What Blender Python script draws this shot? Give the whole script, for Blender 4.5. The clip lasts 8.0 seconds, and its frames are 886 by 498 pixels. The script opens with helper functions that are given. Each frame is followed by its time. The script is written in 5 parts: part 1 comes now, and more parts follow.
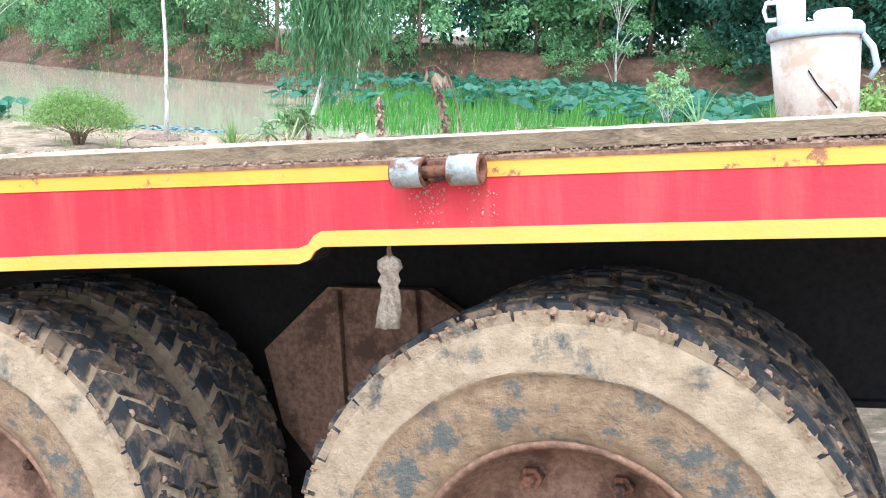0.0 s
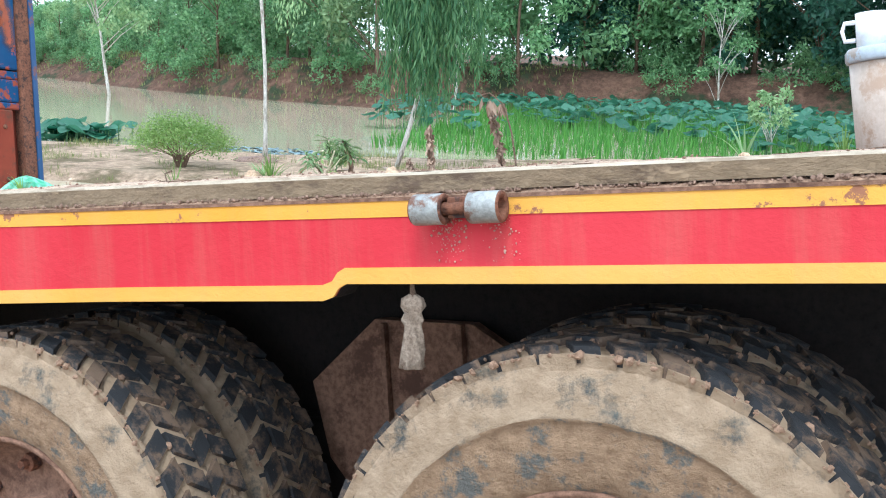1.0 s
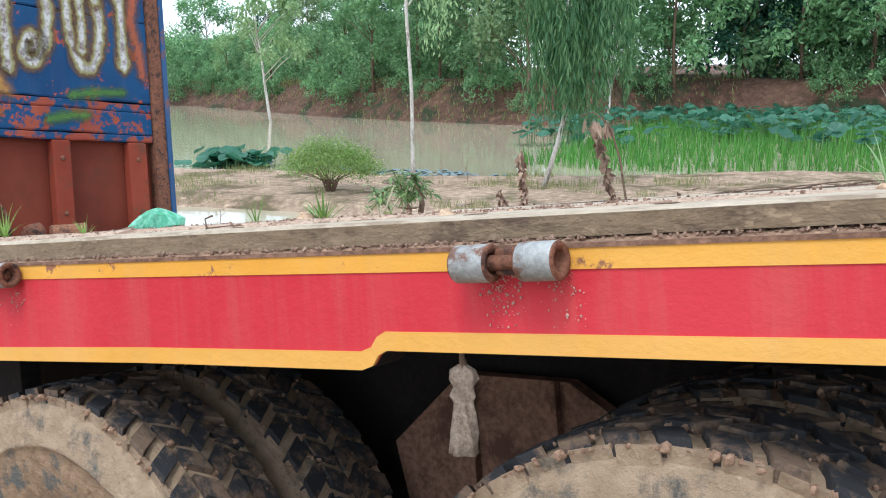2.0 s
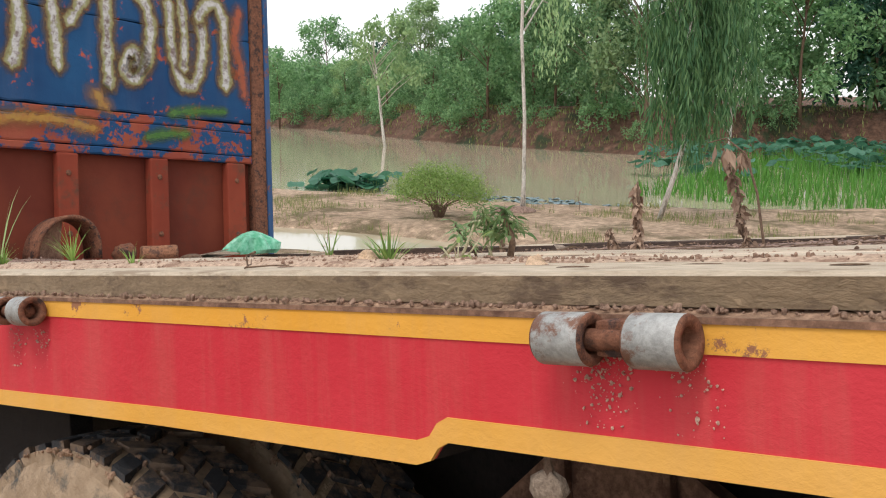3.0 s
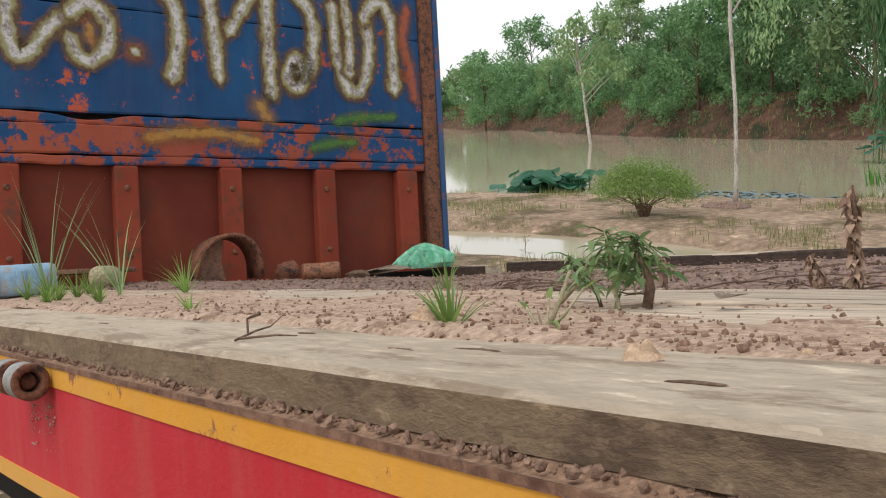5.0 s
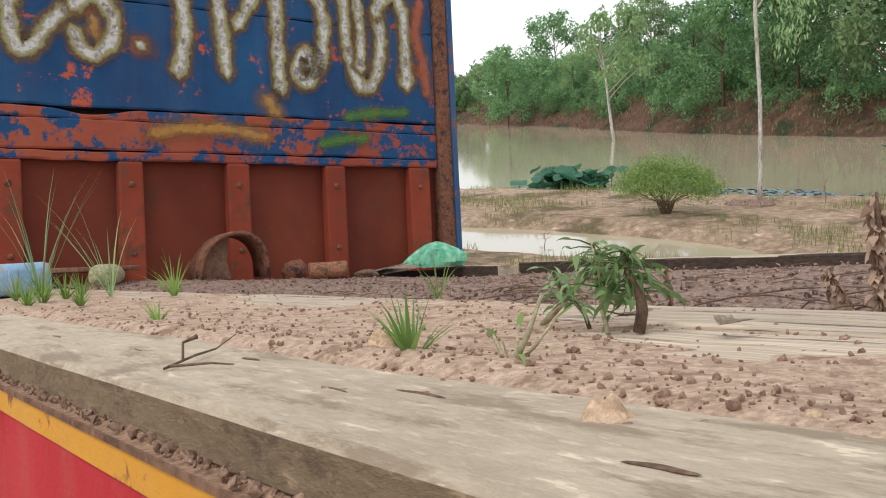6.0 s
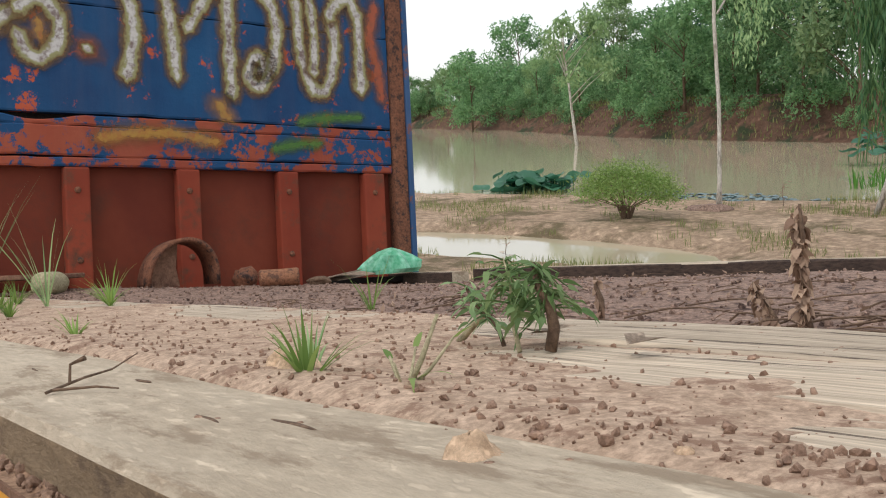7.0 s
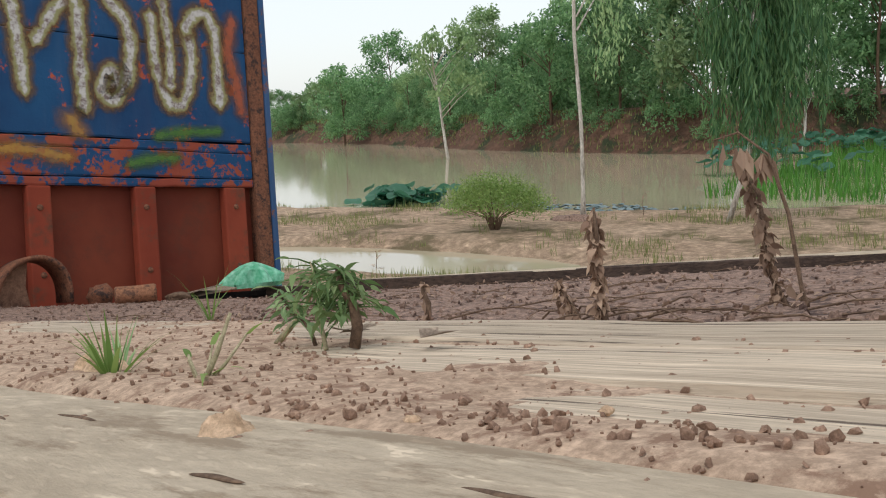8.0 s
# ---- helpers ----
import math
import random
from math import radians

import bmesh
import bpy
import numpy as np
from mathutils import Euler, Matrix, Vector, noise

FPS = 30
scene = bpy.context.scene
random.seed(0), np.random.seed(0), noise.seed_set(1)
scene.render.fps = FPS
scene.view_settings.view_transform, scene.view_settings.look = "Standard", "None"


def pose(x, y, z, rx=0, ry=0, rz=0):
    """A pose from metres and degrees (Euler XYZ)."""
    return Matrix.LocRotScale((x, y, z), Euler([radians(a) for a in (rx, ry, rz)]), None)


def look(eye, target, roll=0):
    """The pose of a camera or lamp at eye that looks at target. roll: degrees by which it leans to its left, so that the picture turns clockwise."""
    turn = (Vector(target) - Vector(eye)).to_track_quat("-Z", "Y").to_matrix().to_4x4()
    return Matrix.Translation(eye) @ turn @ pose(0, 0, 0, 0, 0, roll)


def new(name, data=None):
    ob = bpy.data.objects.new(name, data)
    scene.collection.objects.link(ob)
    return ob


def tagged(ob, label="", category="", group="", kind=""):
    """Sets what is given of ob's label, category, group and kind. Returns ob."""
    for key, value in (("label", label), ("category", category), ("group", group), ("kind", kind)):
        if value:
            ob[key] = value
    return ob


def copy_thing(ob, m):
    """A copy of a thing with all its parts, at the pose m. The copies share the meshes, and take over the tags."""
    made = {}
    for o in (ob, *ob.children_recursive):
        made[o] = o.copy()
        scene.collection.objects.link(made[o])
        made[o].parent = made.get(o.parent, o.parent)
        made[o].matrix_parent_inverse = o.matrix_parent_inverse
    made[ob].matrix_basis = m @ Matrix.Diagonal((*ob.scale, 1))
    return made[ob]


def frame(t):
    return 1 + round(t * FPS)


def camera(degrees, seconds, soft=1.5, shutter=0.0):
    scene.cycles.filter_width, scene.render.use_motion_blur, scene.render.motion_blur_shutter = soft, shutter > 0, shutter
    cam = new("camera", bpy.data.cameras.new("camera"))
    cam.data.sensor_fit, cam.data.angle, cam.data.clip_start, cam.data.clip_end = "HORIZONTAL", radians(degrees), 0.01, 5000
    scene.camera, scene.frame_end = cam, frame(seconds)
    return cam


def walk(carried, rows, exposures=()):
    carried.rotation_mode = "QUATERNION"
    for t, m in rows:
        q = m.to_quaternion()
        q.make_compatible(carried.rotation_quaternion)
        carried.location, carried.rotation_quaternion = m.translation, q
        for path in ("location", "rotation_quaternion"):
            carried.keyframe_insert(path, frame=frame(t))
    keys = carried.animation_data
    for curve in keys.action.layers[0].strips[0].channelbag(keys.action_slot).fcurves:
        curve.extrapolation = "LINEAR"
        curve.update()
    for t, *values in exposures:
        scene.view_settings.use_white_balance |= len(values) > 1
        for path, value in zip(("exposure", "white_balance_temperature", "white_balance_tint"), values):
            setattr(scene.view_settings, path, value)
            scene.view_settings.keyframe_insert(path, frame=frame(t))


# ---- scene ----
cam = camera(48.5, 8.0, soft=1.1)
# the trailer stands tilted on the sloping bank; its own frame has x along it, y across it, z up from its wheels
TILT = pose(0, 0, 0, -4.47, -7.91, -0.68)
PATH = [
    (0, (0.8835, -1.5428, 1.2748), (0.1568, 0.3113, 1.0905), -3.294),
    (0.5, (0.9366, -1.5315, 1.2807), (0.1368, 0.2956, 1.1326), -2.539),
    (1, (0.9802, -1.4367, 1.2940), (0.0687, 0.3386, 1.1614), -3.369),
    (1.5, (1.0183, -1.2419, 1.3092), (-0.0614, 0.4381, 1.2012), -4.690),
    (2, (0.9691, -1.0935, 1.3250), (-0.2140, 0.5172, 1.2493), -4.646),
    (3.5, (0.7250, -0.6373, 1.3512), (-0.7227, 0.7424, 1.3767), -3.092),
    (4, (0.6887, -0.4978, 1.3547), (-0.8539, 0.7749, 1.3848), -4.632),
    (4.5, (0.5848, -0.4087, 1.3725), (-1.0064, 0.8026, 1.3985), -4.257),
    (5, (0.5263, -0.3291, 1.3938), (-1.1094, 0.8216, 1.4126), -4.260),
    (6.5, (0.4463, -0.1709, 1.4137), (-1.2172, 0.9394, 1.4262), -3.879),
    (7, (0.4608, -0.1466, 1.4167), (-1.1607, 1.0241, 1.4330), -3.997),
    (7.5, (0.4958, -0.1749, 1.4065), (-1.0472, 1.0974, 1.4256), -4.334),
    (8, (0.5480, -0.1304, 1.4006), (-0.9121, 1.2362, 1.4243), -5.199),
]
walk(cam, [(t, TILT @ look(eye, target, roll)) for t, eye, target, roll in PATH],
     exposures=[(0, 1.75, 5300, 2), (0.5, 1.75, 5300, 1), (1.0, 1.28, 5350, 2), (1.6, 1.4, 5400, 3), (2.0, 0.92, 5600, 5), (2.2, 0.82, 6000, 8), (3.3, 0.5, 6500, 10), (4.5, 0.42, 6500, 10), (5.0, 0.26, 6500, 10), (6.3, 0.44, 6450, 9), (7.0, 0.30, 6450, 9), (8.0, 0.14, 6400, 8)])

# ---- world and sun ----
world = bpy.data.worlds.new("sky")
scene.world = world
world.use_nodes = True
wn = world.node_tree.nodes
sky = wn.new("ShaderNodeTexSky")
sky.sky_type, sky.sun_disc = "NISHITA", False
sky.sun_elevation, sky.sun_rotation = radians(62), radians(166)
sky.air_density, sky.dust_density, sky.ozone_density = 1.0, 2.0, 1.0
wn["Background"].inputs["Strength"].default_value = 0.15
# thin bright cloud over the whole sky
veil = wn.new("ShaderNodeMix")
veil.data_type = "RGBA"
veil.inputs[0].default_value = 0.65
veil.inputs[7].default_value = (6.9, 6.9, 6.9, 1)
world.node_tree.links.new(sky.outputs["Color"], veil.inputs[6])
world.node_tree.links.new(veil.outputs[2], wn["Background"].inputs["Color"])
sun = new("sun", bpy.data.lights.new("sun", "SUN"))
sun.data.energy, sun.data.angle, sun.data.color = 0.95, radians(16), (1.0, 0.96, 0.91)
sun.matrix_world = look((2, -8, 15.5), (0, 0, 0))


# ---- materials ----
def material(name, rough=0.8, metal=0.0):
    m = bpy.data.materials.new(name)
    m.use_nodes = True
    b = m.node_tree.nodes["Principled BSDF"]
    b.inputs["Roughness"].default_value, b.inputs["Metallic"].default_value = rough, metal
    return m, m.node_tree, b


def coords(nt, scale=(1, 1, 1), turn=(0, 0, 0)):
    tc, mp = nt.nodes.new("ShaderNodeTexCoord"), nt.nodes.new("ShaderNodeMapping")
    mp.inputs["Scale"].default_value, mp.inputs["Rotation"].default_value = scale, turn
    nt.links.new(tc.outputs["Object"], mp.inputs["Vector"])
    return mp.outputs["Vector"]


def noisy(nt, vec, scale, detail=6, rough=0.6, lo=0.35, hi=0.65):
    n, r = nt.nodes.new("ShaderNodeTexNoise"), nt.nodes.new("ShaderNodeMapRange")
    n.inputs["Scale"].default_value, n.inputs["Detail"].default_value, n.inputs["Roughness"].default_value = scale, detail, rough
    r.inputs["From Min"].default_value, r.inputs["From Max"].default_value = lo, hi
    nt.links.new(vec, n.inputs["Vector"])
    nt.links.new(n.outputs["Fac"], r.inputs["Value"])
    return r.outputs["Result"]


def blend(nt, fac, a, b, mode="MIX"):
    mx = nt.nodes.new("ShaderNodeMix")
    mx.data_type, mx.blend_type = "RGBA", mode
    for sock, v in ((mx.inputs[0], fac), (mx.inputs[6], a), (mx.inputs[7], b)):
        if isinstance(v, (int, float)):
            sock.default_value = v
        elif isinstance(v, tuple):
            sock.default_value = (*v, 1)
        else:
            nt.links.new(v, sock)
    return mx.outputs[2]


def bumped(nt, b, height, strength=0.5, dist=0.01):
    bp = nt.nodes.new("ShaderNodeBump")
    bp.inputs["Strength"].default_value, bp.inputs["Distance"].default_value = strength, dist
    nt.links.new(height, bp.inputs["Height"])
    nt.links.new(bp.outputs["Normal"], b.inputs["Normal"])


def mottled(name, c1, c2, c3=None, scale=6.0, fine=60.0, rough=0.85, bump=0.5, dist=0.006, stretch=(1, 1, 1), metal=0.0, cut=(0.52, 0.6), vary=0.0, grain=0.5):
    """Two colours mixed by coarse and fine noise, and a third in worn patches."""
    m, nt, b = material(name, rough, metal)
    b.inputs["Specular IOR Level"].default_value = 0.3
    v = coords(nt, stretch)
    big, small = noisy(nt, v, scale), noisy(nt, v, fine, 8, 0.75, 0.4, 0.6)
    col = blend(nt, big, c1, c2)
    col = blend(nt, grain, col, blend(nt, small, tuple(x * 0.55 for x in c1), tuple(min(1, x * 1.35) for x in c2)))
    if c3:
        col = blend(nt, noisy(nt, v, scale * 1.7, 10, 0.72, *cut), col, c3)
    if vary:
        oi, hsv, mr = nt.nodes.new("ShaderNodeObjectInfo"), nt.nodes.new("ShaderNodeHueSaturation"), nt.nodes.new("ShaderNodeMapRange")
        mr.inputs["To Min"].default_value, mr.inputs["To Max"].default_value = 1 - vary, 1 + vary
        nt.links.new(oi.outputs["Random"], mr.inputs["Value"])
        nt.links.new(mr.outputs["Result"], hsv.inputs["Value"])
        nt.links.new(col, hsv.inputs["Color"])
        col = hsv.outputs["Color"]
    nt.links.new(col, b.inputs["Base Color"])
    bumped(nt, b, small, bump, dist)
    return m


def leafy(name, c1, c2, rough=0.6, trans=0.42):
    """Foliage: each leaf its own shade, some light let through."""
    m, nt, b = material(name, rough)
    geo = nt.nodes.new("ShaderNodeNewGeometry")
    col = blend(nt, geo.outputs["Random Per Island"], c1, c2)
    oi = nt.nodes.new("ShaderNodeObjectInfo")
    hsv, mr = nt.nodes.new("ShaderNodeHueSaturation"), nt.nodes.new("ShaderNodeMapRange")
    mr.inputs["To Min"].default_value, mr.inputs["To Max"].default_value = 0.75, 1.25
    nt.links.new(oi.outputs["Random"], mr.inputs["Value"])
    nt.links.new(mr.outputs["Result"], hsv.inputs["Value"])
    nt.links.new(col, hsv.inputs["Color"])
    nt.links.new(hsv.outputs["Color"], b.inputs["Base Color"])
    tr, mix, out = nt.nodes.new("ShaderNodeBsdfTranslucent"), nt.nodes.new("ShaderNodeMixShader"), nt.nodes["Material Output"]
    mix.inputs[0].default_value = trans
    nt.links.new(hsv.outputs["Color"], tr.inputs["Color"])
    nt.links.new(b.outputs[0], mix.inputs[1])
    nt.links.new(tr.outputs[0], mix.inputs[2])
    nt.links.new(mix.outputs[0], out.inputs["Surface"])
    return m


def painted(name, paint, faded, under, scale=4.0, cut=(0.6, 0.64), dust=0.3, rough=0.45, streaks=True):
    """Old paint: faded, streaked with mud and chipped to what lies under it."""
    m, nt, b = material(name, rough)
    b.inputs["Specular IOR Level"].default_value = 0.2
    v, s = coords(nt), coords(nt, (6, 6, 0.5))
    col = blend(nt, noisy(nt, v, 2.2, 4), paint, faded)
    if streaks:
        fac = nt.nodes.new("ShaderNodeMath")
        fac.operation = "MULTIPLY"
        fac.inputs[1].default_value = dust
        nt.links.new(noisy(nt, s, 1.7, 10, 0.72, 0.48, 0.82), fac.inputs[0])
        col = blend(nt, fac.outputs[0], col, (0.42, 0.27, 0.17))
    chips = noisy(nt, v, scale, 12, 0.75, *cut)
    col = blend(nt, chips, col, under)
    nt.links.new(col, b.inputs["Base Color"])
    bumped(nt, b, noisy(nt, v, 40, 8, 0.7), 0.25, 0.004)
    return m


RED = painted("red_paint", (0.50, 0.021, 0.033), (0.56, 0.040, 0.052), (0.33, 0.13, 0.08), 9, (0.68, 0.72), 0.30, 0.6)
YELLOW = painted("yellow_paint", (0.70, 0.32, 0.035), (0.74, 0.38, 0.07), (0.30, 0.13, 0.07), 11, (0.575, 0.60), 0.25, 0.6)
YELLOWCLEAN = painted("faded_yellow_paint", (0.68, 0.33, 0.05), (0.72, 0.38, 0.09), (0.36, 0.18, 0.09), 16, (0.70, 0.74), 0.22, 0.6)
BLUE = painted("chipped_blue_paint", (0.010, 0.045, 0.125), (0.013, 0.075, 0.18), (0.42, 0.085, 0.04), 7.5, (0.575, 0.60), 0.06, 0.65)
WORN = painted("worn_red_blue_paint", (0.25, 0.05, 0.03), (0.33, 0.08, 0.04), (0.012, 0.06, 0.15), 8, (0.49, 0.52), 0.1, 0.7)
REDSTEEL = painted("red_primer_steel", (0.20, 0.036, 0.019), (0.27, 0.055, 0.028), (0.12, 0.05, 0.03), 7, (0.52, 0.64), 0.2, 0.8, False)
# the stakes' red primer, darkened: shade between the stakes is in the colour
PANEL = painted("shaded_red_primer_sheet", (0.125, 0.025, 0.014), (0.185, 0.042, 0.021), (0.08, 0.035, 0.022), 2.5, (0.50, 0.75), 0.1, 0.8, False)
RUST = mottled("rusty_steel", (0.12, 0.05, 0.03), (0.24, 0.10, 0.055), (0.05, 0.03, 0.025), 14, 90, 0.85)
BLUESTEEL = painted("blue_steel", (0.02, 0.07, 0.17), (0.035, 0.09, 0.2), (0.2, 0.08, 0.05), 12, (0.55, 0.62), 0.2)
# near-black: the shade under the deck is put into this colour
DARK = mottled("dark_chassis_shade", (0.007, 0.005, 0.0045), (0.016, 0.011, 0.009), None, 5, 50, 0.8)
MUDSTEEL = mottled("muddy_brown_steel", (0.20, 0.105, 0.065), (0.28, 0.155, 0.10), (0.12, 0.06, 0.04), 5, 70, 0.9)
GALV = mottled("worn_galvanised_steel", (0.25, 0.245, 0.225), (0.38, 0.375, 0.35), (0.17, 0.085, 0.055), 15, 120, 0.5, 0.25, 0.002, metal=0.25, grain=0.25)
WOOD = mottled("weathered_wood", (0.46, 0.36, 0.26), (0.62, 0.51, 0.385), (0.13, 0.095, 0.07), 6, 34, 0.9, 0.55, 0.003, (0.14, 4.5, 4.5), vary=0.12, cut=(0.57, 0.61))
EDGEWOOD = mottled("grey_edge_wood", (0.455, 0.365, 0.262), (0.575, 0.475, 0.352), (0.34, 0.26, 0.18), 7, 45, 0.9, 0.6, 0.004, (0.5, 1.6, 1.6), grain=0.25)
# plank fronts: real stain, with part of their shade put into the colour
EDGEFRONT = mottled("stained_shaded_edge_wood", (0.23, 0.158, 0.093), (0.335, 0.24, 0.148), (0.15, 0.10, 0.065), 5, 45, 0.9, 0.7, 0.005, (0.6, 1.4, 1.4), grain=0.3)
DIRT = mottled("dry_clay_dirt", (0.36, 0.245, 0.165), (0.51, 0.37, 0.268), (0.26, 0.16, 0.108), 16, 110, 0.95, 0.5, 0.002, grain=0.5)
DAMP = mottled("damp_dark_soil", (0.155, 0.094, 0.072), (0.32, 0.215, 0.163), (0.075, 0.045, 0.036), 17, 90, 0.9, 0.5, 0.003, grain=0.6)
CLOD = mottled("brown_clods", (0.23, 0.135, 0.092), (0.40, 0.26, 0.182), None, 30, 150, 0.95, vary=0.2)
WETSHADEWOOD = mottled("wet_shaded_wood", (0.045, 0.03, 0.024), (0.09, 0.06, 0.045), None, 8, 60, 0.8, 0.6, 0.004, (0.5, 1.6, 1.6))
ORANGE = mottled("orange_clay", (0.52, 0.345, 0.215), (0.64, 0.455, 0.305), None, 30, 150, 0.95)
GROUND = mottled("sandy_bank", (0.40, 0.265, 0.17), (0.60, 0.435, 0.30), (0.20, 0.15, 0.08), 0.55, 7, 0.95, 0.8, 0.05, cut=(0.50, 0.60))
# red earth, darkened: the shadow under the overhanging plants is in the colour
BANK = mottled("red_earth_bank_shaded", (0.11, 0.058, 0.04), (0.21, 0.115, 0.075), (0.05, 0.065, 0.03), 0.35, 4, 0.95, 0.8, 0.1)
BARK = mottled("pale_bark", (0.50, 0.45, 0.38), (0.68, 0.63, 0.56), (0.30, 0.26, 0.21), 3, 25, 0.9, 0.5, 0.01, (3, 3, 0.6))
TWIG = mottled("brown_twig", (0.10, 0.06, 0.04), (0.20, 0.13, 0.085), None, 20, 90, 0.9)
DRYLEAF = leafy("dead_leaf", (0.17, 0.10, 0.065), (0.42, 0.29, 0.20), 0.8, 0.25)
PALEWOOD = mottled("pale_stalk", (0.34, 0.30, 0.17), (0.48, 0.42, 0.27), None, 20, 90, 0.9)
CAN = mottled("rusty_tin", (0.24, 0.10, 0.055), (0.34, 0.16, 0.085), (0.12, 0.06, 0.04), 20, 90, 0.8)
COOLER = mottled("dirty_cream_plastic", (0.45, 0.34, 0.26), (0.58, 0.48, 0.40), (0.38, 0.26, 0.18), 6, 40, 0.5, 0.15, 0.002, grain=0.15)
GREYPL = mottled("grey_plastic", (0.36, 0.40, 0.44), (0.46, 0.50, 0.54), (0.34, 0.28, 0.23), 8, 60, 0.45, 0.1, 0.002, grain=0.15)
WHITEPL = mottled("white_plastic", (0.72, 0.72, 0.72), (0.82, 0.82, 0.82), None, 8, 60, 0.4, 0.1, 0.002, grain=0.15)
JUGBLUE = mottled("blue_jug_plastic", (0.20, 0.33, 0.45), (0.30, 0.44, 0.56), (0.34, 0.30, 0.26), 6, 50, 0.4, 0.1, 0.002, grain=0.15)
CLAYMUD = mottled("dried_red_clay", (0.25, 0.145, 0.09), (0.38, 0.24, 0.155), None, 30, 120, 0.95)
SPLASH = mottled("dried_mud_specks", (0.46, 0.28, 0.21), (0.58, 0.38, 0.29), None, 40, 150, 0.9)
CLOTH = mottled("muddy_rag", (0.28, 0.20, 0.14), (0.44, 0.34, 0.255), None, 25, 120, 0.95, 0.8, 0.004)
LEAF = leafy("forest_leaf", (0.10, 0.225, 0.09), (0.29, 0.465, 0.21), 0.6, 0.5)
LEAF2 = leafy("dark_forest_leaf", (0.022, 0.085, 0.055), (0.075, 0.19, 0.115), 0.6, 0.45)
PALELEAF = leafy("pale_leaf", (0.17, 0.29, 0.12), (0.37, 0.50, 0.23))
WILLOW = leafy("hanging_leaf", (0.05, 0.16, 0.06), (0.19, 0.34, 0.13))
BUSH = leafy("bright_bush_leaf", (0.15, 0.27, 0.05), (0.33, 0.45, 0.13))
GRASS = leafy("green_grass", (0.15, 0.27, 0.05), (0.32, 0.45, 0.12))
OLIVE = leafy("olive_bank_grass", (0.13, 0.16, 0.045), (0.30, 0.30, 0.11))
MARSH = leafy("marsh_grass", (0.05, 0.19, 0.02), (0.13, 0.33, 0.05))
LOTUS = leafy("lotus_leaf", (0.035, 0.15, 0.085), (0.11, 0.30, 0.18), 0.45)
LILY = leafy("lily_pad", (0.10, 0.17, 0.17), (0.20, 0.28, 0.29), 0.45, 0.1)
WEED = leafy("weed_leaf", (0.11, 0.21, 0.06), (0.27, 0.37, 0.15))


def sprayed(name, core, speck, ring, halo, solid=0.0, cover=1.0):
    """Spray paint: a speckled core, a pale ring and a thin mist that fades into the wood at the edge."""
    m, nt, b = material(name, 0.65)
    b.inputs["Specular IOR Level"].default_value = 0.2
    v = coords(nt)
    at = nt.nodes.new("ShaderNodeAttribute")
    at.attribute_name = "across"
    wob, sub, add = noisy(nt, v, 26, 8, 0.7, 0.3, 0.7), nt.nodes.new("ShaderNodeMath"), nt.nodes.new("ShaderNodeMath")
    sub.operation, sub.inputs[1].default_value, sub.inputs[2].default_value = "MULTIPLY_ADD", 0.42, -0.21
    nt.links.new(wob, sub.inputs[0])
    nt.links.new(at.outputs["Fac"], add.inputs[0])
    nt.links.new(sub.outputs[0], add.inputs[1])

    def band(lo, hi, out0=0.0, out1=1.0):
        r = nt.nodes.new("ShaderNodeMapRange")
        for key, value in zip(("From Min", "From Max", "To Min", "To Max"), (lo, hi, out0, out1)):
            r.inputs[key].default_value = value
        nt.links.new(add.outputs[0], r.inputs["Value"])
        return r.outputs["Result"]

    mid = blend(nt, noisy(nt, v, 30, 10, 0.8, 0.46, 0.60), core, speck)
    col = blend(nt, band(0.17, 0.30), mid, ring)
    col = blend(nt, band(0.36, 0.56), col, halo)
    nt.links.new(col, b.inputs["Base Color"])
    nt.links.new(band(0.40 + solid, 1.0, cover, 0.0), b.inputs["Alpha"])
    return m


SPRAY = sprayed("white_spray_paint", (0.54, 0.52, 0.49), (0.17, 0.12, 0.11), (0.27, 0.26, 0.12), (0.17, 0.10, 0.045))
SPRAYRED = sprayed("orange_spray_paint", (0.42, 0.11, 0.05), (0.30, 0.10, 0.05), (0.36, 0.11, 0.05), (0.18, 0.08, 0.04), -0.3, 0.8)
SPRAYGREEN = sprayed("green_spray_paint", (0.07, 0.17, 0.035), (0.11, 0.20, 0.05), (0.08, 0.17, 0.04), (0.08, 0.13, 0.04), -0.25, 0.8)
SPRAYYEL = sprayed("yellow_spray_paint", (0.46, 0.27, 0.06), (0.40, 0.16, 0.05), (0.36, 0.18, 0.05), (0.24, 0.12, 0.05), -0.3, 0.75)

# tyre rubber with dried mud: coarse patches of mud over black, more on the walls
TYRE, nt, b = material("muddy_rubber", 0.85)
v = coords(nt)
mud = blend(nt, noisy(nt, v, 24, 8), (0.33, 0.225, 0.135), (0.45, 0.32, 0.205))
rub = blend(nt, noisy(nt, v, 18, 6), (0.055, 0.058, 0.054), (0.125, 0.12, 0.10))
nt.links.new(blend(nt, noisy(nt, v, 11, 10, 0.74, 0.33, 0.45), rub, mud), b.inputs["Base Color"])
bumped(nt, b, noisy(nt, v, 45, 9, 0.7), 0.7, 0.008)
WALL, nt, b = material("stained_tyre_wall", 0.85)
v = coords(nt)
mud = blend(nt, noisy(nt, v, 30, 9), (0.29, 0.175, 0.095), (0.46, 0.295, 0.17))
nt.links.new(blend(nt, noisy(nt, v, 13, 10, 0.75, 0.50, 0.58), mud, (0.15, 0.14, 0.12)), b.inputs["Base Color"])
bumped(nt, b, noisy(nt, v, 55, 9, 0.7), 0.9, 0.008)
TREAD, nt, b = material("tread_rubber", 0.75)
v = coords(nt)
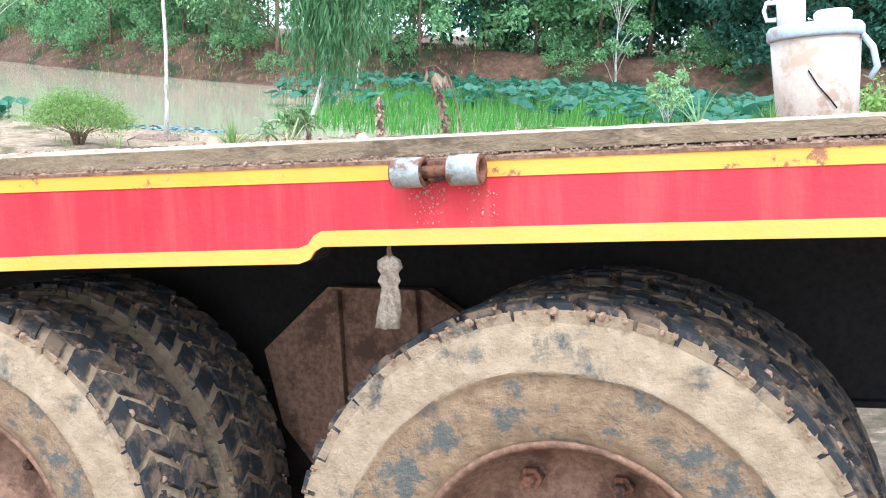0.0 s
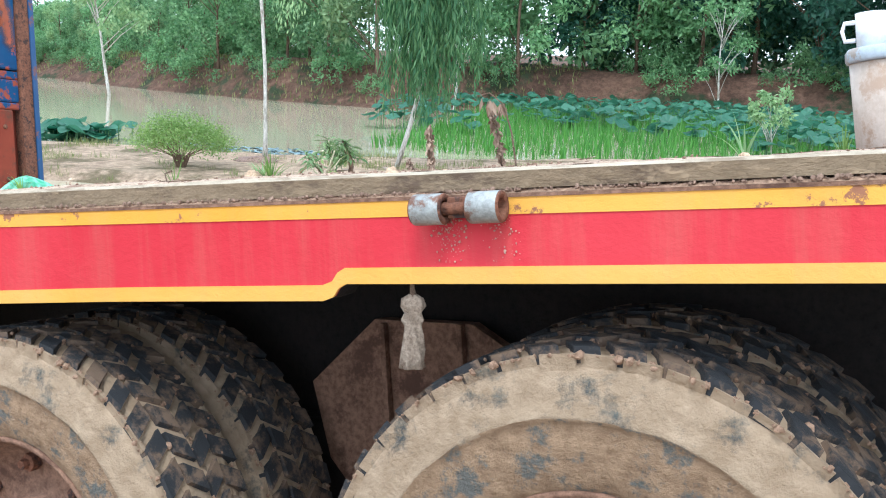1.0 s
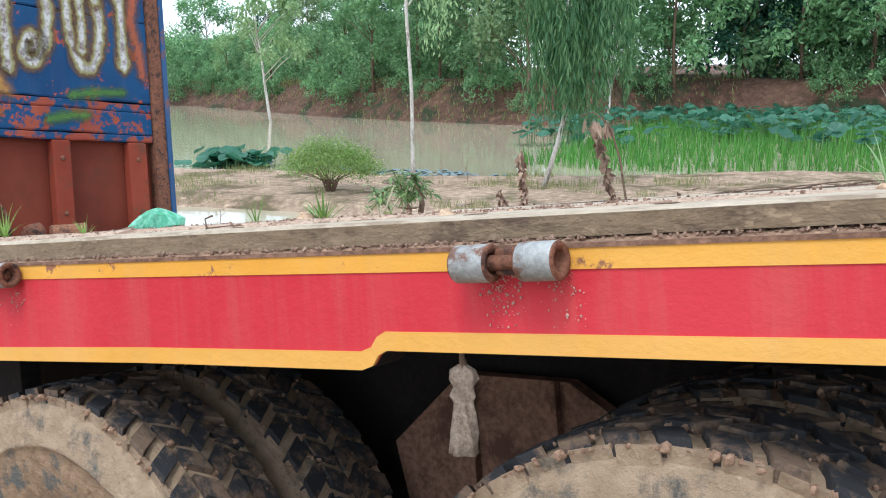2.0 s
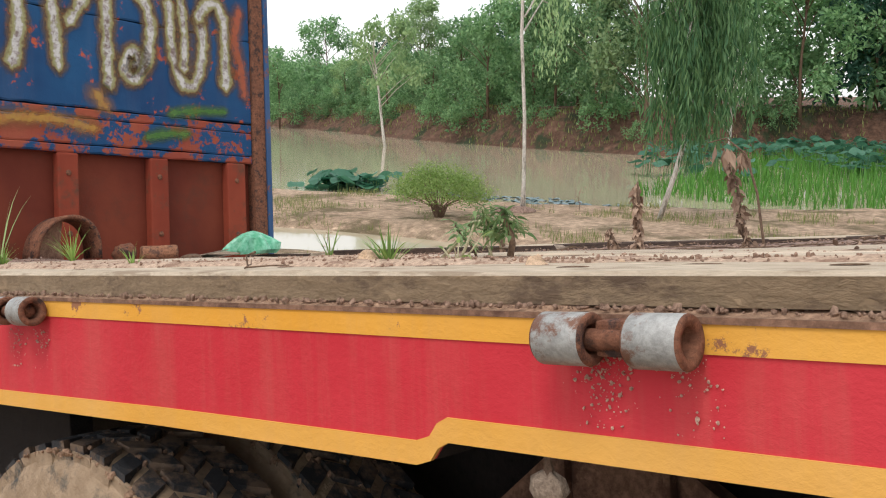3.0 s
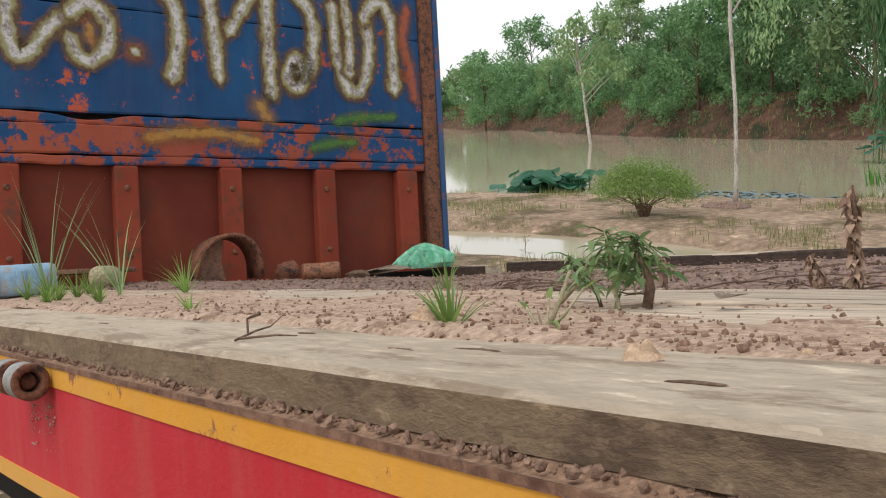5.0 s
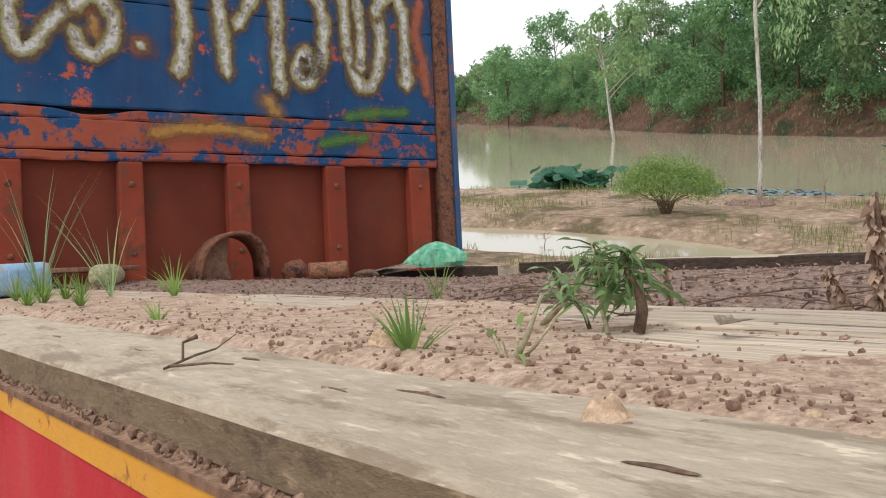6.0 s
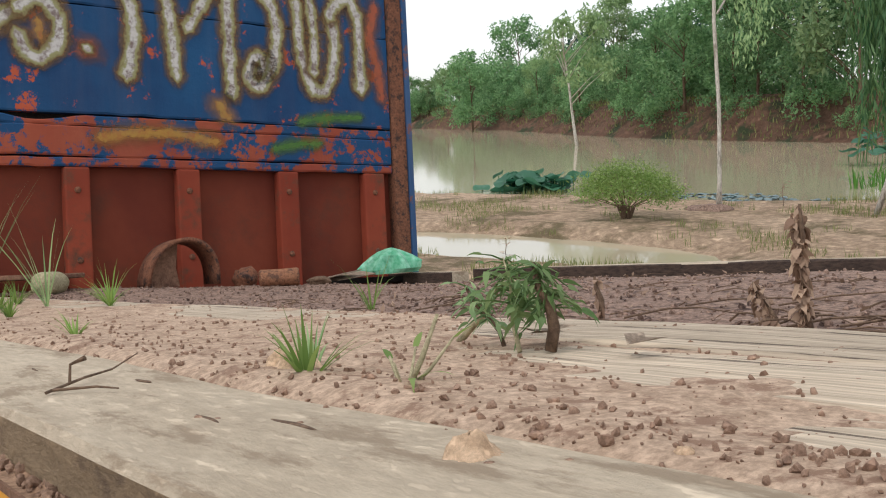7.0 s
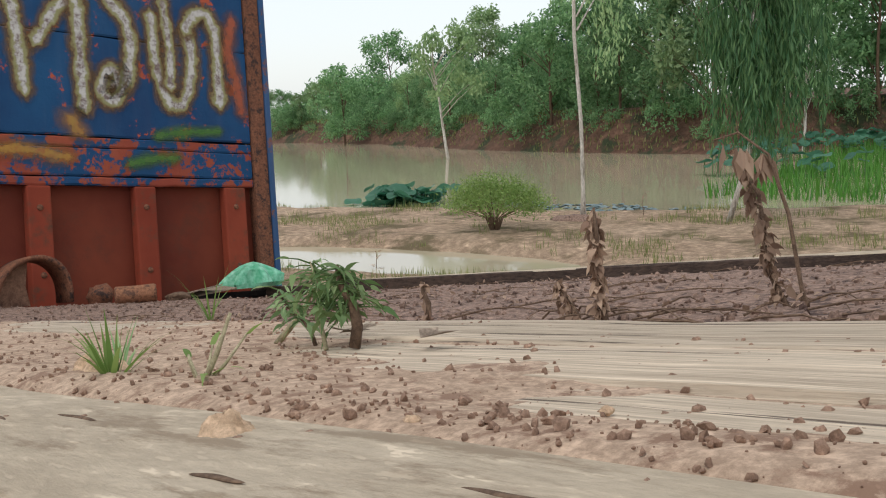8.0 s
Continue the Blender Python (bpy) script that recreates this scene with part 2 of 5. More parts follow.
nt.links.new(blend(nt, noisy(nt, v, 16, 9, 0.7, 0.47, 0.58), (0.024, 0.024, 0.026), (0.18, 0.115, 0.072)), b.inputs["Base Color"])
bumped(nt, b, noisy(nt, v, 60, 9, 0.7), 0.6, 0.006)

WATER, nt, b = material("muddy_water", 0.07)
b.inputs["Base Color"].default_value = (0.42, 0.36, 0.245, 1)
b.inputs["IOR"].default_value = 1.33
PLASTIC, nt, b = material("green_film_bag", 0.3)
b.inputs["Base Color"].default_value = (0.10, 0.48, 0.27, 1)
b.inputs["Alpha"].default_value = 0.8
v = coords(nt)
nt.links.new(blend(nt, noisy(nt, v, 30, 4), (0.07, 0.40, 0.21), (0.30, 0.66, 0.46)), b.inputs["Base Color"])


# ---- building helpers ----
def part(name, bm, mat, parent=None, label="", smooth=False, m=None):
    me = bpy.data.meshes.new(name)
    bm.normal_update()
    bm.to_mesh(me)
    bm.free()
    for p in me.polygons:
        p.use_smooth = smooth
    me.materials.append(mat)
    ob = new(name, me)
    if parent is not None:
        ob.parent = parent
    if m is not None:
        ob.matrix_basis = m
    return tagged(ob, label)


def base(name, m, label, category, group="", kind=""):
    """An Empty that carries the parts of a thing."""
    ob = new(name)
    ob.empty_display_size = 0.1
    ob.matrix_basis = m
    return tagged(ob, label, category, group, kind)


def box(bm, lo, hi, bevel=0.0, m=None):
    r = bmesh.ops.create_cube(bm, size=1, matrix=(m or Matrix()) @ Matrix.LocRotScale([(a + c) / 2 for a, c in zip(lo, hi)], None, [c - a for a, c in zip(lo, hi)]))
    if bevel:
        edges = list({e for w in r["verts"] for e in w.link_edges})
        bmesh.ops.bevel(bm, geom=edges, offset=bevel, segments=2, affect="EDGES", profile=0.6)
    return r["verts"]


def boxed(name, lo, hi, mat, parent, label="", bevel=0.004):
    bm = bmesh.new()
    box(bm, lo, hi, bevel)
    return part(name, bm, mat, parent, label)


def lathe(bm, profile, segs=64, axis="Z", m=None):
    """profile: (radius, height); turned about the axis."""
    m = m or Matrix()
    rings = []
    for r, h in profile:
        ring = []
        for k in range(segs):
            a = 2 * math.pi * k / segs
            p = (r * math.cos(a), r * math.sin(a), h) if axis == "Z" else (r * math.cos(a), h, r * math.sin(a))
            ring.append(bm.verts.new(m @ Vector(p)))
        rings.append(ring)
    for q0, q1 in zip(rings, rings[1:]):
        for k in range(segs):
            bm.faces.new((q0[k], q0[(k + 1) % segs], q1[(k + 1) % segs], q1[k]))
    return rings


def tube(bm, pts, radii, segs=6):
    """A tapered round stem along the points."""
    pts = [Vector(p) for p in pts]
    rings = []
    for k, p in enumerate(pts):
        d = (pts[min(k + 1, len(pts) - 1)] - pts[max(k - 1, 0)]).normalized()
        s = d.cross(Vector((0.31, 0.95, 0.1))).normalized()
        u = d.cross(s)
        r = radii[k] if isinstance(radii, (list, tuple)) else radii
        rings.append([bm.verts.new(p + (s * math.cos(2 * math.pi * i / segs) + u * math.sin(2 * math.pi * i / segs)) * r) for i in range(segs)])
    for q0, q1 in zip(rings, rings[1:]):
        for i in range(segs):
            bm.faces.new((q0[i], q0[(i + 1) % segs], q1[(i + 1) % segs], q1[i]))
    bm.faces.new(rings[-1])
    bm.faces.new(list(reversed(rings[0])))


def blade(bm, root, direction, side, length, width, droop=0.3, n=3):
    """A grass blade or long leaf that bends over."""
    d, s = Vector(direction).normalized(), Vector(side).normalized()
    p, last = Vector(root), None
    for k in range(n + 1):
        f = k / n
        w = width * (0.6 + 0.8 * f if f < 0.4 else 1.2 * (1 - f) + 0.03) * 0.5
        a, c = bm.verts.new(p - s * w), bm.verts.new(p + s * w)
        if last:
            bm.faces.new((last[0], last[1], c, a))
        last = (a, c)
        d = (d + Vector((0, 0, -droop / n * (0.5 + f)))).normalized()
        p = p + d * (length / n)


def leaf(bm, p, d, n, length, width):
    """A pointed leaf folded along its rib."""
    d = d.normalized()
    s = d.cross(n).normalized()
    up = s.cross(d)
    p = Vector(p)
    a, c = bm.verts.new(p), bm.verts.new(p + d * length)
    l, r = bm.verts.new(p + d * length * 0.45 + s * width / 2 + up * width * 0.12), bm.verts.new(p + d * length * 0.45 - s * width / 2 + up * width * 0.12)
    bm.faces.new((a, l, c))
    bm.faces.new((a, c, r))


def rvec(rng):
    while True:
        w = Vector((rng.uniform(-1, 1), rng.uniform(-1, 1), rng.uniform(-1, 1)))
        if 0.05 < w.length < 1:
            return w.normalized()


def sheet(bm, xs, ys, height):
    grid = [[bm.verts.new((x, y, height(x, y))) for y in ys] for x in xs]
    for i in range(len(xs) - 1):
        for j in range(len(ys) - 1):
            bm.faces.new((grid[i][j], grid[i + 1][j], grid[i + 1][j + 1], grid[i][j + 1]))


def steps(a, c, n):
    return [a + (c - a) * k / n for k in range(n + 1)]


def ramp(table, x):
    for (x0, y0), (x1, y1) in zip(table, table[1:]):
        if x <= x1:
            f = max(0.0, (x - x0) / (x1 - x0))
            return y0 + (y1 - y0) * f
    return table[-1][1]


def ease(f):
    f = min(1.0, max(0.0, f))
    return f * f * (3 - 2 * f)


ico = bmesh.new()
bmesh.ops.create_icosphere(ico, subdivisions=1, radius=1)
ICO_V = np.array([q.co[:] for q in ico.verts])
ICO_F = [[q.index for q in f.verts] for f in ico.faces]
ico.free()


def pebbles(name, spots, mat, seed):
    """Many small rough lumps in one mesh; spots: (place, size, flatness)."""
    rng = np.random.default_rng(seed)
    verts, faces = [], []
    for k, (p, size, flat) in enumerate(spots):
        turn = np.array(Euler(rng.uniform(0, 6.28, 3)).to_matrix())
        w = ICO_V * (1 + rng.uniform(-0.35, 0.35, (len(ICO_V), 1))) * np.array((1, rng.uniform(0.6, 1.1), flat))
        verts.append(w @ turn.T * size + np.array(p))
        faces += [[i + k * len(ICO_V) for i in f] for f in ICO_F]
    me = bpy.data.meshes.new(name)
    me.from_pydata(np.concatenate(verts).tolist(), [], faces)
    me.materials.append(mat)
    return new(name, me)


# ---- the land ----
NEAR = [(-140, 9), (-30, 11.3), (-18, 12.7), (-14, 13.4), (-10, 14.4), (-7, 16.5), (-4, 18.2), (5, 20), (60, 22)]
FAR = [(-140, 66), (-62, 45), (-47, 41), (-35, 35), (-25, 31.3), (-17, 30), (-13, 36), (-6, 37.5), (0, 36), (10, 38), (60, 44)]
WATER_Z = -0.60


def land(x, y):
    n = noise.noise((x * 0.35, y * 0.35, 0)) * 0.5 + noise.noise((x * 1.3, y * 1.3, 3)) * 0.25
    flat = -0.45 + 0.05 * n if y > 4 else -0.2 + 0.06 * n
    dx, dy = max(-4.6 - x, 0, x - 2.6), max(-0.6 - y, 0, y - 3.0)
    w = 1 - ease(math.hypot(dx, dy) / 5.5)
    plane = 0.1390 * x - 0.0773 * y - 0.115 + 0.03 * n
    z = flat * (1 - w) + plane * w
    # the puddle behind the trailer
    u, v2 = (x + 10.3) * 0.97 + (y - 8.6) * 0.24, -(x + 10.3) * 0.24 + (y - 8.6) * 0.97
    q = math.hypot(u / 3.4, v2 / 1.3) + 0.25 * n
    z -= 0.24 * (1 - ease((q - 0.75) / 0.5))
    # the pond between its two shores
    yn, yf = ramp(NEAR, x) + 0.7 * n, ramp(FAR, x) + 1.2 * n
    z += (-1.1 - z) * ease((y - yn + 0.6) / 1.6)
    if y > yf - 2:
        z += (0.95 + 0.5 * n - z) * ease((y - yf + 0.4) / 3.0)
    return z


def axis_marks(lo, hi, mid0, mid1, fine, grow=1.22):
    out, x, s = [], mid0, fine
    while x < mid1:
        out.append(x)
        x += fine
    while x < hi:
        out.append(x)
        s *= grow
        x += s
    out.append(hi)
    x, s, low = mid0, fine, []
    while x > lo:
        s *= grow
        x -= s
        low.append(max(x, lo))
    return low[::-1] + out


bm = bmesh.new()
sheet(bm, axis_marks(-900, 900, -22, 4, 0.3), axis_marks(-900, 900, -3, 44, 0.3), land)
ground = part("ground", bm, GROUND, smooth=True)
ground.data.materials.append(BANK)
for p in ground.data.polygons:
    c = p.center
    if c.y > ramp(FAR, c.x) - 1.5:
        p.material_index = 1
tagged(ground, "pale sandy clay bank with a red earth slope, its shade painted in, beyond the pond", "ground", kind="structure")
bm = bmesh.new()
sheet(bm, steps(-180, 80, 4), steps(4.0, 80, 3), lambda x, y: WATER_Z)
tagged(part("water", bm, WATER), "still muddy brown pond water with a puddle beside it", "pond", kind="structure")

# ---- the trailer ----
trailer = base("flatbed_trailer", TILT, "red and yellow flatbed trailer with muddy dual wheels, plank deck", "trailer")


def rail_bottom(x):
    return ramp([(-4.3, 1.065), (-1.2, 1.087), (-0.5, 1.098), (0.0, 1.10), (0.022, 1.107), (0.034, 1.122), (0.05, 1.130), (0.9, 1.126), (2.4, 1.12)], x)


RAILX = sorted(set(steps(-4.3, 2.4, 66) + [0.0, 0.012, 0.022, 0.028, 0.034, 0.042, 0.05]))


def rail_top(x):
    return 1.272 - 0.0145 * x


def rail_strip(name, z0, z1, y0, y1, mat, label):
    bm = bmesh.new()
    rows = []
    for x in RAILX:
        w = 0.0015 * noise.noise((x * 5, 0, z0(x)))
        rows.append([bm.verts.new(q) for q in ((x, y0 + w, z0(x)), (x, y0 + w, z1(x)), (x, y1, z1(x)), (x, y1, z0(x)))])
    for a, c in zip(rows, rows[1:]):
        for k in range(4):
            bm.faces.new((a[k], a[(k + 1) % 4], c[(k + 1) % 4], c[k]))
    bm.faces.new(rows[0][::-1])
    bm.faces.new(rows[-1])
    return part(name, bm, mat, trailer, label)


rail_strip("side_rail", lambda x: rail_bottom(x) + 0.001, lambda x: rail_top(x) - 0.002, 0.0, 0.008, RED, "faded red painted steel rail")
rail_strip("top_trim", lambda x: rail_top(x) - 0.027, rail_top, -0.002, 0.0035, YELLOW, "chipped yellow painted trim")
rail_strip("bottom_trim", rail_bottom, lambda x: rail_bottom(x) + 0.028, -0.002, 0.0035, YELLOWCLEAN, "yellow painted trim")
rail_strip("rail_flange", lambda x: rail_top(x), lambda x: rail_top(x) + 0.006, -0.004, 0.09, MUDSTEEL, "")
rail_strip("lower_flange", lambda x: rail_bottom(x), lambda x: rail_bottom(x) + 0.006, 0.0085, 0.07, DARK, "")

# rope rollers welded to the rail
def roller_pair(x):
    z = 1.2535 - 0.0125 * (x - 0.27)
    for k, x0 in enumerate((x - 0.078, x + 0.022)):
        bm = bmesh.new()
        lathe(bm, [(0.0145, 0.002), (0.0235, 0.0), (0.0255, 0.003), (0.0255, 0.055), (0.0235, 0.058), (0.0145, 0.056), (0.0145, 0.002)], 28, "Z", pose(x0, -0.031, z, 0, 90, 0))
        roller = part("rope_roller", bm, GALV, trailer, "worn pale steel rope roller with rusty ends", True)
        roller.data.materials.append(RUST)
        for p in roller.data.polygons:
            if abs(p.normal.x) > 0.4 or math.hypot(p.center.y + 0.031, p.center.z - z) < 0.018:
                p.material_index = 1
    bm = bmesh.new()
    lathe(bm, [(0.001, 0.03), (0.0105, 0.03), (0.0105, 0.165), (0.001, 0.165)], 14, "Z", pose(x - 0.10, -0.031, z, 0, 90, 0))
    part("roller_pin", bm, RUST, trailer, "", True)
    boxed("roller_bracket", (x - 0.017, -0.034, z - 0.016), (x + 0.019, -0.0045, z + 0.018), RUST, trailer, "")


roller_pair(0.288)
roller_pair(-0.958)
roller_pair(1.55)

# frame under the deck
# webs drawn deep, their near-black standing in for the shade below
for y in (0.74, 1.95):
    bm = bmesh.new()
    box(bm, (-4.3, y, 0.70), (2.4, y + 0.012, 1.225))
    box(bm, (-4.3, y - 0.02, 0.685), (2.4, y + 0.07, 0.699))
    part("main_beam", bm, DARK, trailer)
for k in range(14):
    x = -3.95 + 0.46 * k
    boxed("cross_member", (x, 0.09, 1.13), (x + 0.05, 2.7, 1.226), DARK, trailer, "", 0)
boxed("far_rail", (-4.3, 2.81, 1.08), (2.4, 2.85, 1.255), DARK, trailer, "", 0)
bm = bmesh.new()
for q in ([(-0.50, 0.80), (-0.30, 0.965), (-0.03, 0.955), (0.13, 0.85), (0.13, 0.62), (-0.02, 0.40), (-0.30, 0.40), (-0.46, 0.60)],):
    f0 = [bm.verts.new((x, 0.66, z)) for x, z in q]
    f1 = [bm.verts.new((x, 0.70, z)) for x, z in q]
    bm.faces.new(f0)
    bm.faces.new(f1[::-1])
    for k in range(len(q)):
        bm.faces.new((f0[k], f1[k], f1[(k + 1) % len(q)], f0[(k + 1) % len(q)]))
part("spring_hanger", bm, MUDSTEEL, trailer, "mud-brown steel spring hanger plate")
# added dark box that gives the gap beside the hanger its shade
boxed("gap_shade_box", (-0.95, 0.705, 0.36), (0.42, 0.735, 0.69), DARK, trailer, "", 0.01)
for x in (-0.275, -0.062):
    boxed("hanger_rib", (x, 0.635, 0.48), (x + 0.014, 0.658, 0.958), MUDSTEEL, trailer, "", 0.003)

# added black panel in place of the underside's shade; no such part known
boxed("shade_panel", (-4.2, 0.34, 0.70), (-1.52, 0.40, 1.10), DARK, trailer, "", 0.004)


# wheels
def wheel(x, z, lean):
    w = base("wheel", pose(x, 0, z, 0, lean, 0), "", "")
    w.parent = trailer
    wall = [(0.295, 0.052), (0.305, 0.043), (0.33, 0.036), (0.36, 0.030), (0.40, 0.027), (0.418, 0.026), (0.424, 0.020), (0.431, 0.027), (0.46, 0.031), (0.49, 0.038), (0.508, 0.047), (0.517, 0.058)]
    prof = wall + [(0.526, 0.075), (0.529, 0.155), (0.526, 0.235)] + [(r, 0.31 - y) for r, y in reversed(wall)]
    for off in (0.0, 0.30):
        bm = bmesh.new()
        lathe(bm, [(r, y + off) for r, y in prof], 120, "Y")
        for q in bm.verts:
            s = noise.noise((q.co.x * 14, q.co.y * 14, q.co.z * 14)) * 0.004
            q.co += Vector((q.co.x, 0, q.co.z)).normalized() * s
        tyre = part("tyre", bm, TYRE, w, "worn black tyre caked with dried clay", True)
        tyre.data.materials.append(WALL)
        for p in tyre.data.polygons:
            if math.hypot(p.center.x, p.center.z) < 0.422:
                p.material_index = 1
        bm = bmesh.new()
        lugs = bmesh.new()
        rng = random.Random(7 + int(off * 10))
        for k in range(46):
            for row, (y0, y1, sh) in enumerate(((0.046, 0.098, 0.0), (0.106, 0.150, 0.35), (0.160, 0.204, 0.75), (0.212, 0.264, 1.1))):
                a = 2 * math.pi * (k + sh * 0.6) / 46
                top = 0.541 + rng.uniform(-0.0025, 0.0015) - (0.004 if row in (0, 3) else 0)
                half = 0.0255 * rng.uniform(0.9, 1.05)
                skew = (0.017 if row % 2 else -0.017)
                vs = box(bm, (-half, y0 + off, 0.508), (half, y1 + off, top))
                for q in vs:
                    q.co.x += skew if q.co.y > (y0 + y1) / 2 + off else -skew
                    if q.co.z > 0.52:
                        q.co.x *= 0.93
                rotm = Matrix.Rotation(a, 4, "Y")
                for q in vs:
                    q.co = rotm @ q.co
            # shoulder lugs on the wall
            a = 2 * math.pi * (k + 0.5) / 46
            for y0, y1 in ((0.040, 0.052), (0.258, 0.270)):
                vs = box(lugs, (-0.0325 * rng.uniform(0.9, 1.03), y0 + off + rng.uniform(0, 0.002), 0.476 + rng.uniform(-0.015, 0.02)), (0.0325 * rng.uniform(0.9, 1.03), y1 + off, 0.524))
                rotm = Matrix.Rotation(a, 4, "Y")
                for q in vs:
                    if q.co.z < 0.49:
                        q.co.y += 0.010 if y0 < 0.1 else -0.010
                    q.co = rotm @ q.co
        part("tread", bm, TREAD, tyre, "deep black lug tread clogged with mud")
        tagged(part("shoulder_rubber", lugs, TYRE, tyre, "muddy shoulder lugs"), kind="stuff")
        spots = []
        for k in range(1100):
            a, y = rng.uniform(0, 6.28), rng.choice((0.045, 0.045, 0.102, 0.155, 0.208, 0.265)) + rng.gauss(0, 0.009)
            rad = 0.533 if 0.06 < y < 0.25 else 0.522
            spots.append(((rad * math.sin(a), y + off, rad * math.cos(a)), 0.002 + 0.007 * rng.random() ** 2, rng.uniform(0.4, 0.9)))
        clumps = pebbles("mud_clumps", spots, CLAYMUD, 3)
        clumps.parent = tyre
        tagged(clumps, "dried red clay lumps", kind="stuff")
    bm = bmesh.new()
    lathe(bm, [(0.300, 0.062), (0.297, 0.046), (0.290, 0.044), (0.283, 0.050), (0.281, 0.075), (0.262, 0.110), (0.245, 0.135), (0.20, 0.150), (0.135, 0.150), (0.13, 0.10), (0.11, 0.085), (0.001, 0.08)], 72, "Y")
    rim = part("rim", bm, MUDSTEEL, w, "brown mud-stained steel rim", True)
    for k in range(8):
        a = 2 * math.pi * (k + 0.55) / 8
        bm = bmesh.new()
        lathe(bm, [(0.001, 0.100), (0.012, 0.102), (0.013, 0.118), (0.022, 0.121), (0.022, 0.148)], 6, "Y", Matrix.Translation((0.215 * math.sin(a), 0, 0.215 * math.cos(a))))
        part("wheel_nut", bm, RUST, rim)
    return w


for x in (0.45, -0.93):
    wheel(x, 0.486, 17 if x < 0 else 0)
    bm = bmesh.new()
    lathe(bm, [(0.001, 0.1), (0.075, 0.1), (0.075, 2.6), (0.001, 2.6)], 20, "Y", Matrix.Translation((x, 0, 0.486)))
    part("axle", bm, DARK, trailer, "", True)
    for off in (2.14, 2.44):
        bm = bmesh.new()
        lathe(bm, [(0.25, off), (0.5, off), (0.53, off + 0.04), (0.53, off + 0.22), (0.5, off + 0.26), (0.25, off + 0.26)], 60, "Y", Matrix.Translation((x, 0, 0.486)))
        part("far_tyre", bm, TREAD, trailer, "", True)

# rag tied under the rail
rag = base("hanging_rag", TILT @ pose(0.170, 0.018, 1.128), "muddy knotted rag hanging from the trailer rail", "rag")
bm = bmesh.new()
tube(bm, [(0.004, 0.002, 0.012), (0.0, 0, -0.006), (0.002, 0, -0.022)], [0.004, 0.004, 0.006], 6)
part("cord", bm, TWIG, rag)
bm = bmesh.new()
rings = lathe(bm, [(0.006, -0.018), (0.017, -0.026), (0.020, -0.040), (0.014, -0.050), (0.017, -0.062), (0.013, -0.072), (0.016, -0.090), (0.019, -0.115), (0.022, -0.146), (0.018, -0.147), (0.001, -0.12)], 26, "Z")
for q in bm.verts:
    a = math.atan2(q.co.y, q.co.x)
    k = 1 + 0.28 * math.sin(5 * a + q.co.z * 60) + 0.25 * noise.noise(q.co * 60)
    q.co.x, q.co.y = q.co.x * k - 0.10 * max(0, -q.co.z - 0.05) , q.co.y * k * 0.6
part("cloth", bm, CLOTH, rag, "", True)

# ---- the deck ----
def plank(x0, x1, y0, y1, z0, z1, mat, seed, name="plank"):
    bm = bmesh.new()
    xs = steps(x0, x1, max(4, int((x1 - x0) / 0.07)))
    rows = []
    for x in xs:
        w = [noise.noise((x * 2.3, seed + k * 7.1, 0)) * 0.004 + noise.noise((x * 11, seed + k * 3.3, 5)) * 0.0018 for k in range(4)]
        c = 0.005
        rows.append([bm.verts.new(q) for q in ((x, y0 + w[0], z0), (x, y0 + w[0], z1 - c), (x, y0 + w[0] + c, z1 + w[1]), (x, (y0 + y1) / 2, z1 + w[1] * 0.5 + w[2] * 0.5 + 0.001), (x, y1 + w[3] - c, z1 + w[2]), (x, y1 + w[3], z1 - c), (x, y1 + w[3], z0))])
    for a, c2 in zip(rows, rows[1:]):
        for k in range(7):
            bm.faces.new((a[k], a[(k + 1) % 7], c2[(k + 1) % 7], c2[k]))
    bm.faces.new(rows[0][::-1])
    bm.faces.new(rows[-1])
    return part(name, bm, mat, trailer)


def deck_z(x):
    return 1.3185 - 0.016 * x


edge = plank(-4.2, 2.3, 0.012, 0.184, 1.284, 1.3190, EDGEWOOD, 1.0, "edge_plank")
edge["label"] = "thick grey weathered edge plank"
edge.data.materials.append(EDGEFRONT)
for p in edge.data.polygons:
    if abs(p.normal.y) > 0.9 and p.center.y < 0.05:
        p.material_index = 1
for p in edge.data.vertices:
    p.co.z -= (0.016 if p.co.z > 1.3 else 0.011) * p.co.x
for k, (y0, y1, x0, x1, dz) in enumerate(((0.188, 0.352, -4.02, -0.72, -0.006), (0.188, 0.352, -0.71, 2.3, -0.004), (0.358, 0.522, -4.02, -0.35, -0.004), (0.358, 0.522, -0.34, 2.3, 0.000), (0.528, 0.700, -4.02, 0.9, 0.002), (0.528, 0.700, 0.91, 2.3, 0.0))):
    q = plank(x0, x1, y0, y1, 1.275, 1.3185 + dz, WOOD, 3.0 + k * 5)
    for p in q.data.vertices:
        p.co.z -= 0.016 * p.co.x
for k in range(9):
    y = 0.71 + k * 0.222
    q = plank(-4.02, 2.3, y, y + 0.215, 1.229, 1.245, WOOD, 40.0 + k)
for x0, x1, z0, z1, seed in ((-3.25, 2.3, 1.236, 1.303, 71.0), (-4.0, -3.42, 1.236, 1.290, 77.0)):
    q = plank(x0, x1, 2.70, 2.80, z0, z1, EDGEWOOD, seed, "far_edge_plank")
    # upright faces only: wet wood, with their shade put into the colour
    q.data.materials.append(WETSHADEWOOD)
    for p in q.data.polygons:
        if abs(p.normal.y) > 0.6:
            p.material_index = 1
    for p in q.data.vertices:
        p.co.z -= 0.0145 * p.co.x


